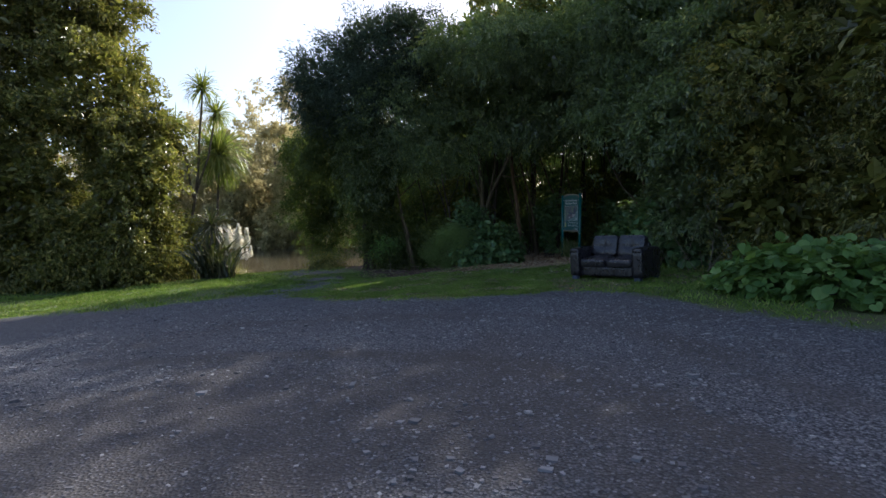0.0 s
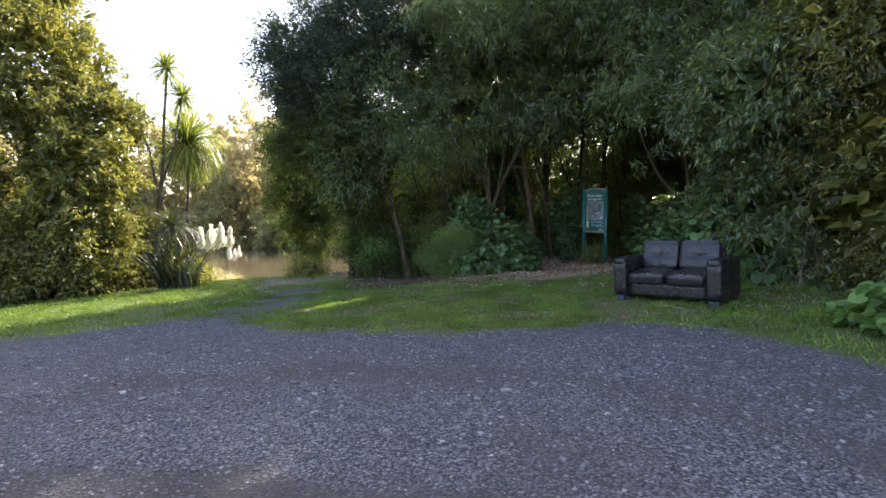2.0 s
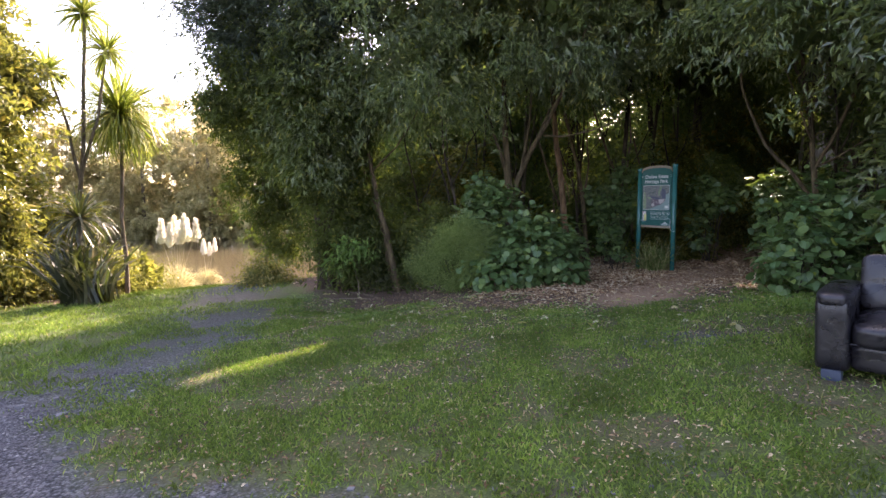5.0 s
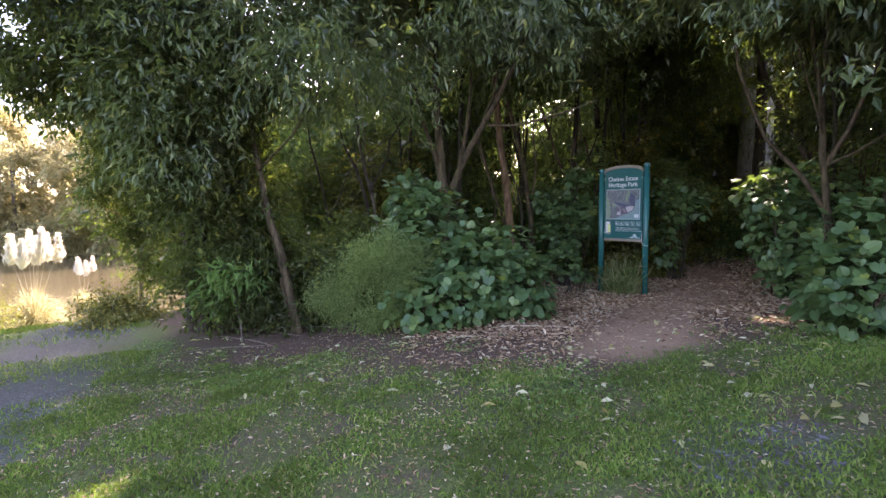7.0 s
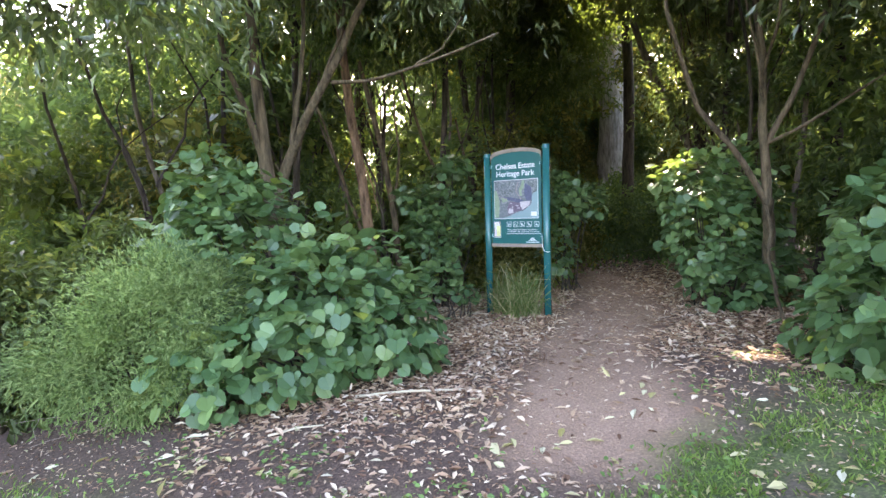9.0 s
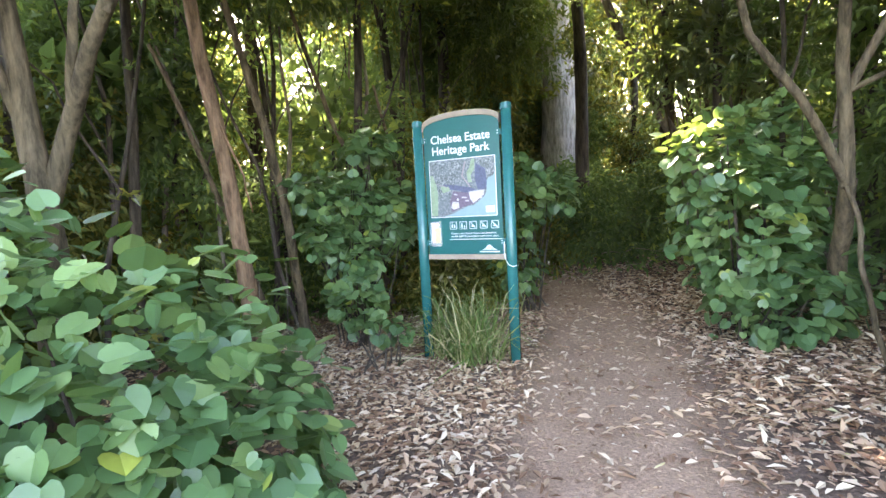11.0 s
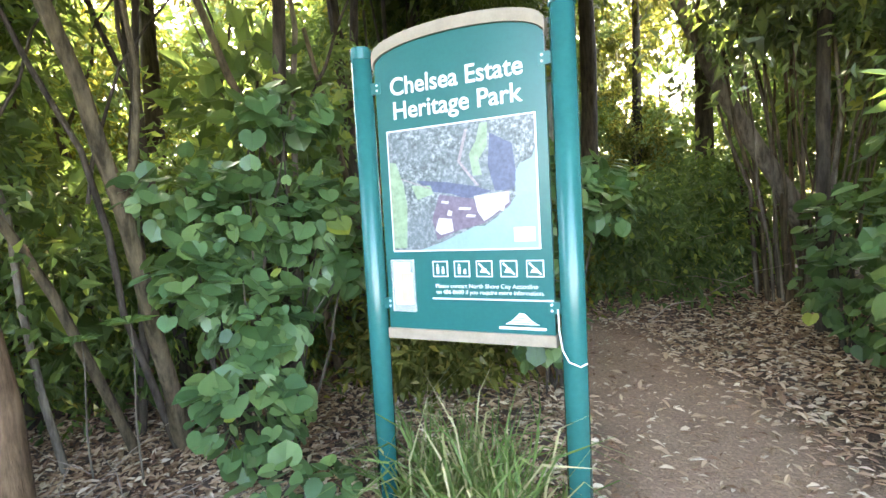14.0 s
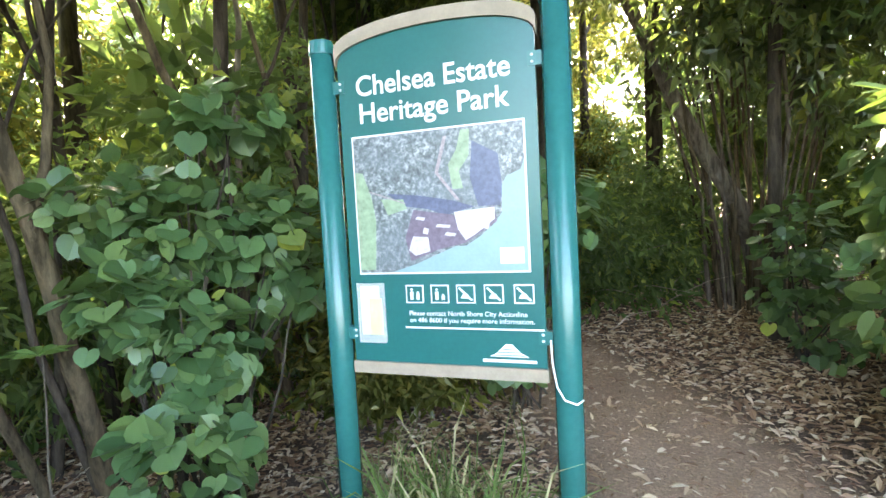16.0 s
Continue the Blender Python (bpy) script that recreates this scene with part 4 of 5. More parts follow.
def pampas(base, plumes, h):
    t = thing("pampas_grass", "pampas grass clump with tall cream feathery plumes", "pampas grass", "pampas grass by the pond", base)
    n = 700
    d = unit(np.stack([RNG.normal(0, 0.75, n), RNG.normal(0, 0.75, n), RNG.uniform(0.5, 1.2, n)], 1))
    v, f = leaf_arrays(np.array(base) + RNG.normal(0, 0.12, (n, 3)) * (1, 1, 0), d, h * RNG.uniform(0.3, 0.58, n), 0.03, STRAP, None, 0.2)
    r = np.hypot(v[:, 0] - base[0], v[:, 1] - base[1])
    v[:, 2] = np.maximum(v[:, 2] - 1.2 / h * r ** 2, base[2] + 0.03)
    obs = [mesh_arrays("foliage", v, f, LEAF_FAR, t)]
    for k in range(plumes):
        a = k * 2.4
        top = np.array(base) + (0.2 * h * math.cos(a) * (0.4 + k / plumes), 0.17 * h * math.sin(a), h * RNG.uniform(0.72, 0.86))
        obs.append(wood("stalk", [base, (np.array(base) + top) / 2 + (0, 0, 0.2), top], 0.01, 0.006, STICK, t, 0.02, 6, 5, k))
        m = 420
        u = RNG.random(m)
        p = top + np.stack([0.06 * RNG.normal(0, 1, m) * (1.15 - u), 0.06 * RNG.normal(0, 1, m) * (1.15 - u), (u - 0.35) * 0.3 * h], 1)
        p[:, 0] += 0.10 * (u - 0.2) ** 2
        ax = np.stack([RNG.normal(0.3, 0.3, m), RNG.normal(0, 0.3, m), np.full(m, 0.9)], 1)
        wv, wf = leaf_arrays(p, ax, 0.11 * h * (1.1 - 0.6 * u), 0.008 * h, LANCE)
        obs.append(mesh_arrays("plume", wv, wf, PLUME, t))
    for o in obs:
        o.matrix_parent_inverse = Matrix.Translation(-Vector(base))


pampas(up(-15.6, 37.6), 9, 4.4)
pampas(up(-19.5, 50.0, 0.6), 4, 3.6)

# small weeds and lit shrubs round the pond's near bank
for x, y, r in [(-4.9, 21.6, 0.4), (-12.6, 26.8, 1.1), (-13.2, 28.5, 1.9), (-15.5, 27, 2.2), (-18.5, 27, 2.4), (-19, 33, 2.4), (-22, 40, 3.0), (-9.5, 38, 1.4)]:
    z = float(gz(x, y))
    tree("low sunlit shrub on the pond bank", [([up(x, y), (x, y, z + r * 0.7)], 0.02, 0.01)], [(x, y, z + r * 0.7, r, r, r * 0.8)], 260, 12, 0.10, 0.04, LEAF_OLIVE, BARK_GREY, "shrub", "shrub", "shrubs on the bank", limbs=False)

# trees on the far bank
FAR = [(-46, 66, 13), (-40, 70, 15), (-34, 64, 11), (-30, 69, 14), (-26, 63, 12), (-22, 68, 15), (-18, 63, 12), (-14, 68, 16), (-10, 64, 13), (-6, 68, 14), (-2, 64, 13), (-20, 80, 20), (-28, 82, 18), (-12, 82, 19), (-52, 62, 14), (-24, 78, 23), (-37, 78, 19)]
for k, (x, y, h) in enumerate(FAR):
    x, y, h = x * 1.6, y * 1.6, h * 1.75
    r = h * 0.24
    lobes = [(x, y, h * 0.72 - 6, r, r, r), (x + r * math.cos(k * 1.9), y, h * 0.42 - 6, r, r, r), (x - r * 0.9 * math.cos(k * 1.9), y - 1.5, h * 0.22 - 6, r * 1.1, r, r * 0.9), (x + r * 0.4, y - 1, h * 0.88 - 6, r * 0.6, r * 0.6, r * 0.45)]
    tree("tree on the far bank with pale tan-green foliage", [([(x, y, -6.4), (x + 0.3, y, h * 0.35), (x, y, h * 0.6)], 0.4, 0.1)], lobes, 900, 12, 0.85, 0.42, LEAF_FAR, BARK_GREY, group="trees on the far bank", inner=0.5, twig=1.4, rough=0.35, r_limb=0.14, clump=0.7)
reeds_n = 900
rp = np.stack([RNG.uniform(-75, 0, reeds_n), RNG.uniform(99, 104, reeds_n), np.full(reeds_n, -5.6)], 1)
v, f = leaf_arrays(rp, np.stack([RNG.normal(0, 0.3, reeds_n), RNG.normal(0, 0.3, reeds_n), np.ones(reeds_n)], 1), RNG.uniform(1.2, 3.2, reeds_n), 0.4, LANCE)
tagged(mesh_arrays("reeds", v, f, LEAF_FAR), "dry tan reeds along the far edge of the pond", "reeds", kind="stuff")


# ---- shrubs with heart-shaped leaves ----
def heart_leaf_mesh(k):
    tv, tf = HEART
    me = bpy.data.meshes.new("leaf")
    v = tv * (1.0 + 0.08 * k, 1.0, 1.0 + 0.8 * k)
    me.from_pydata([tuple(p) for p in v], [], [tuple(int(i) for i in t) for t in tf])
    return me


def heart_bush(label, lobes, n, size, mat, singles=0, near=(0, 0, 0), name="kawakawa_shrub", category="shrub", group="", stems=True, inner=0.66):
    """A shrub of overlapping heart-shaped leaves that hang outward; the leaves towards near are single pieces."""
    x, y = lobes[0][0], lobes[0][1]
    base = up(x, y)
    t = thing(name, label, category, group, base)
    p, o = lobe_sprays(lobes, n, inner, 0.3)
    ax = unit(o * 0.75 + RNG.normal(0, 0.5, p.shape) + np.array([0, 0, -0.42]))
    face = o * 0.7 + np.array([0, 0, 1.0])
    s = size * RNG.uniform(0.5, 1.3, n)
    order = np.argsort(np.linalg.norm(p - np.array(near), axis=1) - 0.6 * ((unit(np.array(near) - p)) * o).sum(1))
    one, rest = order[:singles], order[singles:]
    obs = []
    v, f = leaf_arrays(p[rest], ax[rest], s[rest], s[rest] * 0.98, HEART, face[rest], 0.35)
    obs.append(tagged(mesh_arrays("foliage", v, f, mat, t), kind="stuff"))
    if singles:
        shapes = [heart_leaf_mesh(k) for k in range(3)]
        for me in shapes:
            me.materials.append(mat)
        for k, i in enumerate(one):
            nor = face[i] + RNG.normal(0, 0.35, 3)
            nor = unit(nor - nor.dot(ax[i]) * ax[i])
            side = np.cross(ax[i], nor)
            m = Matrix(((side[0], ax[i][0], nor[0], p[i][0]), (side[1], ax[i][1], nor[1], p[i][1]), (side[2], ax[i][2], nor[2], p[i][2]), (0, 0, 0, 1))) @ Matrix.Scale(s[i], 4)
            ob = new("leaf", shapes[k % 3])
            ob.parent = t
            ob.matrix_basis = m
            obs.append(ob)
    if stems:
        for k, l in enumerate(lobes):
            for j in range(4):
                c = np.array(l[:3]) + RNG.normal(0, 0.35, 3) * np.array(l[3:])
                b = np.array(up(x + RNG.normal(0, 0.12), y + RNG.normal(0, 0.12)))
                obs.append(twigs("stem", [(curve_points([b, (b + c) / 2 + RNG.normal(0, 0.08, 3), c], 0.02, 7, k * 4 + j), 0.012, 0.005)], BARK_DARK, t, 5))
    for ob in obs:
        ob.matrix_parent_inverse = Matrix.Translation(-Vector(base))
    return t


heart_bush("mound of glossy green heart-shaped kawakawa leaves beside the path", [(1.75, 18.0, 0.35, 1.0, 0.8, 0.72), (1.05, 18.6, 0.85, 0.75, 0.6, 0.85), (0.9, 18.9, 1.45, 0.45, 0.4, 0.5), (2.35, 17.8, 0.12, 0.5, 0.65, 0.5), (1.2, 17.7, 0.0, 0.8, 0.5, 0.5)], 3900, 0.118, LEAF_HEART, 300, (1.9, 16.0, 0.9))
heart_bush("kawakawa shrub with insect-holed heart leaves beside the sign", [(4.38, 20.72, 0.7, 0.34, 0.3, 0.34), (4.2, 20.42, 0.22, 0.3, 0.28, 0.3), (4.05, 21.2, 1.5, 0.32, 0.28, 0.24), (4.42, 20.95, 1.32, 0.4, 0.3, 0.32), (4.9, 20.9, 1.3, 0.34, 0.28, 0.3), (4.72, 20.9, 2.0, 0.34, 0.28, 0.18), (5.0, 20.8, 0.95, 0.22, 0.2, 0.2), (4.1, 20.95, 0.95, 0.28, 0.25, 0.26)], 1250, 0.125, LEAF_HEART, 300, (3.5, 18.0, 1.3), inner=0.4)
heart_bush("small kawakawa sprig in the leaf litter", [(4.15, 19.75, 0.02, 0.15, 0.14, 0.14), (4.35, 19.72, 0.0, 0.12, 0.1, 0.1)], 46, 0.105, LEAF_HEART, 30, (3.5, 18.0, 1.3), inner=0.3)
heart_bush("tall kawakawa shrub lit from above at the edge of the path", [(6.85, 17.6, 0.8, 0.6, 0.55, 0.75), (6.65, 17.75, 1.5, 0.48, 0.42, 0.42), (7.2, 17.3, 0.35, 0.6, 0.55, 0.5), (7.5, 17.7, 1.3, 0.6, 0.5, 0.8), (6.75, 17.25, 0.2, 0.4, 0.35, 0.35)], 2200, 0.122, LEAF_HEART, 300, (3.5, 16.5, 1.3))
heart_bush("small kawakawa at the foot of the many-stemmed clump", [(8.9, 18.9, 0.45, 0.4, 0.35, 0.35), (9.2, 19.0, 0.9, 0.4, 0.35, 0.4), (8.6, 18.6, 0.2, 0.3, 0.3, 0.3)], 420, 0.12, LEAF_HEART, 80, (4.0, 17.5, 1.3), inner=0.4)
heart_bush("low kawakawa shrub with yellow-tipped leaves beside the grass", [(5.15, 14.75, 0.5, 0.7, 0.5, 0.55), (5.6, 15.0, 1.0, 0.6, 0.5, 0.5), (5.6, 15.1, 0.3, 0.8, 0.6, 0.5)], 1500, 0.115, LEAF_HEART, 200, (0.7, 12.5, 1.2))
heart_bush("large round-leaved creeper behind the sofa", [(5.75, 13.3, 1.1, 0.7, 0.5, 0.6), (6.2, 12.9, 0.5, 0.6, 0.5, 0.6)], 520, 0.2, LEAF_HEART, 0, name="creeper", category="creeper")
heart_bush("small kawakawa growing behind the sign's post", [(6.75, 20.3, 1.3, 0.36, 0.34, 0.4), (6.35, 20.2, 0.5, 0.3, 0.3, 0.45), (6.6, 20.6, 1.6, 0.35, 0.3, 0.3), (7.0, 20.05, 1.35, 0.28, 0.25, 0.3)], 620, 0.12, LEAF_HEART, 150, (3.3, 17.5, 1.3))
heart_bush("patch of lush broad-leaved green weeds on the grass", [(5.45, 8.3, 0.3, 0.75, 0.7, 0.6), (5.9, 7.3, 0.36, 0.75, 0.75, 0.62), (5.2, 8.9, 0.05, 0.5, 0.5, 0.4), (6.2, 8.3, 0.38, 0.8, 0.8, 0.55), (6.2, 6.5, 0.25, 0.65, 0.6, 0.55)], 1900, 0.15, LEAF_WEED, 300, (2.5, 3.0, 1.5), "broadleaf_weeds", "weeds")
fern = thing("feathery_shrub", "soft pale green feathery shrub at the edge of the grass", "shrub", "", up(0.2, 18.4))
ob = [tagged(foliage("foliage", [(0.35, 18.05, 0.25, 0.62, 0.45, 0.55), (0.1, 18.0, 0.0, 0.5, 0.4, 0.4), (0.62, 17.95, 0.45, 0.36, 0.3, 0.34), (0.2, 18.1, 0.6, 0.34, 0.3, 0.26), (-0.3, 18.1, 0.1, 0.28, 0.25, 0.3)],
                     760, 40, 0.05, 0.014, LEAF_FERNY, fern, droop=0.0, twig=0.3, spread=0.26, inner=0.55, rough=0.4, core=0, clump=0.085, tuft=15), kind="stuff")]
for k in range(9):
    ob.append(twigs("stem", [(curve_points([up(0.2, 18.4), (0.2 + 0.5 * math.cos(k), 18.4 + 0.4 * math.sin(k), 0.6)], 0.03, 6, k), 0.01, 0.004)], BARK_DARK, fern))
for o in ob:
    o.matrix_parent_inverse = Matrix.Translation(-fern.location)
# a whorl of pale young leaves low beside the sign, and one in the mound
for k, (x, y, z, s) in enumerate([(3.72, 21.35, 0.66, 0.19), (3.45, 21.6, 0.55, 0.15)]):
    t = thing("seedling", "seedling with a whorl of pale green lance leaves", "seedling", "seedlings", up(x, y))
    a = np.linspace(0, 2 * math.pi, 8, endpoint=False)
    v, f = leaf_arrays(np.tile([(x, y, z)], (8, 1)), np.stack([np.cos(a), np.sin(a), np.full(8, 0.25)], 1), s, s * 0.3, OVAL, None, 0.1)
    o = [mesh_arrays("leaf_whorl", v, f, LEAF_WEED, t), wood("stem", [up(x, y), (x, y, z)], 0.008, 0.005, BARK_GREY, t, 0.02, 6, 6)]
    for q in o:
        q.matrix_parent_inverse = Matrix.Translation(-t.location)


# ---- sofa ----
m_leather, nt_l, b_l = nodes_of("dark_leather", 0.3, 0.6)
ln1, ln2 = noise_tex(nt_l, 7, 5), noise_tex(nt_l, 160, 3)
nt_l.links.new(mix(nt_l, ln1.outputs["Fac"], (0.008, 0.008, 0.010), (0.021, 0.019, 0.025)), b_l.inputs["Base Color"])
nt_l.links.new(ramp(nt_l, ln1.outputs["Fac"], [(0.3, (0.2, 0.2, 0.2)), (0.7, (0.38, 0.38, 0.38))]), b_l.inputs["Roughness"])
crease = nt_l.nodes.new("ShaderNodeMath")
crease.operation = "MULTIPLY_ADD"
crease.inputs[1].default_value = 0.25
nt_l.links.new(ln2.outputs["Fac"], crease.inputs[0])
nt_l.links.new(noise_tex(nt_l, 14, 5, 0.6).outputs["Fac"], crease.inputs[2])
bump(nt_l, b_l, crease.outputs[0], 0.35, 0.02)
m_foot = plain("blue_grey_foot", (0.05, 0.065, 0.10), 0.5)


def soft_box(size, power=7.0, puff=0.0, cuts=8, sag=0.0, seam=0.0):
    """A box with rounded edges, swollen in its middle by puff."""
    bm = bmesh.new()
    bmesh.ops.create_cube(bm, size=2.0)
    bmesh.ops.subdivide_edges(bm, edges=bm.edges[:], cuts=cuts, use_grid_fill=True)
    for v in bm.verts:
        c = np.array(v.co)
        r = (np.abs(c) ** power).sum() ** (1 / power)
        c = c / r * max(np.abs(c))
        swell = (1 - c[0] ** 2) * (1 - c[1] ** 2)
        dent = sag * math.exp(-((c[0]) ** 2 + (c[1]) ** 2) * 3)
        crease = seam * (math.exp(-(c[0] / 0.09) ** 2) + math.exp(-((c[1] + 0.1) / 0.09) ** 2)) * swell
        c[2] *= 1 + puff * swell - dent - crease
        v.co = Vector(c * np.array(size) / 2)
    return bm


def placed(bm, m):
    bmesh.ops.transform(bm, matrix=m, verts=bm.verts[:])
    return bm


sofa = thing("sofa", "dark brown leather two-seat sofa standing on the grass", "sofa")
part("base", placed(soft_box((1.18, 0.76, 0.22), 14), pose(0, 0.43, 0.20)), m_leather, sofa, smooth_shade=True)
part("backrest", placed(soft_box((1.2, 0.16, 0.74), 9), pose(0, 0.78, 0.46, -5)), m_leather, sofa, smooth_shade=True)
for sx in (-1, 1):
    arm = part("arm", placed(soft_box((0.215, 0.82, 0.60), 14), pose(sx * 0.685, 0.42, 0.375)), m_leather, sofa, smooth_shade=True)
    part("arm_pad", placed(soft_box((0.228, 0.836, 0.12), 5, 0.3), pose(sx * 0.685, 0.418, 0.645)), m_leather, arm, smooth_shade=True)
    seat = part("seat_cushion", placed(soft_box((0.582, 0.66, 0.18), 6, 0.5, 16, 0.0, 0.10), pose(sx * 0.288, 0.33, 0.39, 4)), m_leather, sofa, smooth_shade=True)
    back = part("back_cushion", placed(soft_box((0.575, 0.48, 0.19), 8, 0.42, 18, 0.38, 0.2), pose(sx * 0.295, 0.65, 0.71, 75)), m_leather, sofa, smooth_shade=True)
    bm = bmesh.new()
    bmesh.ops.create_uvsphere(bm, u_segments=10, v_segments=6, radius=0.016)
    part("button", placed(bm, pose(sx * 0.292, 0.572, 0.725)), m_leather, back)
    twigs("piping", [([(sx * 0.005, 0.045, 0.305), (sx * 0.3, 0.043, 0.306), (sx * 0.575, 0.045, 0.305)], 0.006, 0.006)], m_leather, sofa, 6)
    for sy in (0.07, 0.77):
        part("foot", placed(soft_box((0.13, 0.11, 0.09), 12, 0, 2), pose(sx * 0.685, sy, 0.042)), m_foot, sofa, "blue-grey block foot")
su = Vector((0.70, -0.714, 0)).normalized()
sw = Vector((-su.y, su.x, 0))
sc = Vector((2.93, 11.49, 0)) + su * 0.79
corners = [sc + su * a + sw * b for a in (-0.7, 0.7) for b in (0.07, 0.77)]
hs = [float(gz(c.x, c.y)) for c in corners]
sofa.matrix_basis = Matrix.Translation((sc.x, sc.y, sum(hs) / 4 - 0.005)) @ Matrix(((su.x, sw.x, 0, 0), (su.y, sw.y, 0, 0), (0, 0, 1, 0), (0, 0, 0, 1))) @ Matrix.Diagonal((1.06, 1.12, 1, 1)) @ pose(0, 0, 0, math.degrees((hs[1] + hs[3] - hs[0] - hs[2]) / 2 / 0.7), -math.degrees((hs[2] + hs[3] - hs[0] - hs[1]) / 2 / 1.4))


# ---- park sign ----
m_green = plain("sign_green_paint", (0.008, 0.100, 0.092), 0.30, 0.5, vary=0.10, scale=6, relief=0.03)
m_post = plain("post_green_paint", (0.014, 0.118, 0.108), 0.27, 0.5, vary=0.18, scale=5, relief=0.05)
m_rail = plain("weathered_timber", (0.27, 0.22, 0.16), 0.8, vary=0.3, scale=14)
m_white = plain("white_print", (0.62, 0.63, 0.61), 0.5, vary=0.04, relief=0)
m_sea = plain("printed_sea", (0.19, 0.29, 0.29), 0.35, 0.5, vary=0.12, scale=12, relief=0)
m_pond = plain("printed_pond", (0.075, 0.09, 0.14), 0.35, 0.5, vary=0.6, scale=55, relief=0)
m_town = plain("printed_buildings", (0.26, 0.21, 0.21), 0.35, 0.5, vary=0.9, scale=90, relief=0)
m_park = plain("printed_grass", (0.20, 0.27, 0.17), 0.35, 0.5, vary=0.6, scale=55, relief=0)
m_roof = plain("printed_roofs", (0.44, 0.40, 0.40), 0.35, 0.5, vary=0.6, scale=55, relief=0)
m_shed = plain("printed_yard", (0.13, 0.10, 0.13), 0.35, 0.5, vary=0.6, scale=55, relief=0)
m_aerial, nt_a, b_a = nodes_of("printed_aerial_woods", 0.35, 0.5)
an1, an2 = noise_tex(nt_a, 55, 6, 0.75), noise_tex(nt_a, 5, 3)
nt_a.links.new(mix(nt_a, ramp(nt_a, an2.outputs["Fac"], [(0.42, (0, 0, 0)), (0.6, (0.55, 0.55, 0.55))]), ramp(nt_a, an1.outputs["Fac"], [(0.36, (0.04, 0.05, 0.05)), (0.5, (0.12, 0.14, 0.14)), (0.64, (0.36, 0.37, 0.36))]), (0.13, 0.15, 0.16)), b_a.inputs["Base Color"])
m_cord = plain("white_cord", (0.75, 0.75, 0.70), 0.6, vary=0.05)
m_leaflet = plain("yellow_green_leaflet", (0.50, 0.55, 0.16), 0.5, vary=0.4, scale=14, relief=0)
m_sleeve, nt_s, b_s = nodes_of("plastic_sleeve", 0.2, 0.5)
b_s.inputs["Base Color"].default_value = (0.8, 0.8, 0.75, 1)
b_s.inputs["Alpha"].default_value = 0.22
m_metal = plain("green_bracket", (0.012, 0.12, 0.11), 0.35, 0.5, vary=0.1)

SIGN_Z = float(gz(4.83, 19.17))
su2 = Vector((0.47, -0.883, 0)).normalized()
sign = thing("park_sign", "green park sign on two posts with white lettering and aerial photo", "sign")
sign.matrix_basis = Matrix.Translation((4.83, 19.17, SIGN_Z)) @ Matrix(((su2.x, -su2.y, 0, 0), (su2.y, su2.x, 0, 0), (0, 0, 1, 0), (0, 0, 0, 1)))
DZ = -SIGN_Z   # heights below are above the world's zero


def slab(points, y0, y1, name, mat, parent, label=""):
    """A flat outline in the sign's plane, as thick as y1 - y0."""
    bm = bmesh.new()
    fr = [bm.verts.new((x, y0, z + DZ)) for x, z in points]
    bk = [bm.verts.new((x, y1, z + DZ)) for x, z in points]
    bm.faces.new(fr)
    bm.faces.new(bk[::-1])
    for k in range(len(points)):
        j = (k + 1) % len(points)
        bm.faces.new((fr[j], fr[k], bk[k], bk[j]))
    bmesh.ops.recalc_face_normals(bm, faces=bm.faces[:])
    return part(name, bm, mat, parent, label)


def box_outline(x, z, w, h):
    return [(x - w / 2, z - h / 2), (x + w / 2, z - h / 2), (x + w / 2, z + h / 2), (x - w / 2, z + h / 2)]


PW = 0.395
arch = [(PW * math.cos(a) * 1.0, 1.945 + 0.102 * math.sin(a) ** 0.8) for a in np.linspace(0, math.pi, 21)]
panel = slab([(-PW, 0.745), (PW, 0.745)] + arch, 0.0, 0.022, "panel", m_green, sign)
rail = [(x * 1.015, z) for x, z in arch] + [(x * 1.02, z + 0.052) for x, z in arch[::-1]]
slab(rail, -0.012, 0.04, "top_rail", m_rail, sign, "curved weathered timber rail")
slab(box_outline(0, 0.72, 0.80, 0.048), -0.012, 0.04, "bottom_rail", m_rail, sign, "weathered timber rail")
for sx, top in ((-1, 2.025), (1, 2.08)):
    bm = bmesh.new()
    h = top + DZ + 0.25
    bmesh.ops.create_cone(bm, cap_ends=True, segments=24, radius1=0.051, radius2=0.051, depth=h)
    post = part("post", placed(bm, pose(sx * 0.468, 0.01, h / 2 - 0.25)), m_post, sign, "glossy green round post", True)
    bm = bmesh.new()
    bmesh.ops.create_cone(bm, cap_ends=True, segments=24, radius1=0.056, radius2=0.049, depth=0.055)
    bmesh.ops.bevel(bm, geom=[e for e in bm.edges if abs(e.verts[0].co.z - e.verts[1].co.z) < 1e-5], offset=0.006, segments=2)
    part("cap", placed(bm, pose(sx * 0.468, 0.01, top + DZ)), m_post, post)
    for z in (1.86, 0.86):
        bracket = slab(box_outline(sx * 0.405, z, 0.075, 0.05), -0.004, 0.026, "bracket", m_metal, sign)
        for dz in (-0.012, 0.012):
            bm = bmesh.new()
            bmesh.ops.create_cone(bm, cap_ends=True, segments=8, radius1=0.006, radius2=0.005, depth=0.006)
            part("bolt", placed(bm, pose(sx * 0.385, -0.006, z + DZ + dz, 90)), m_white, bracket)


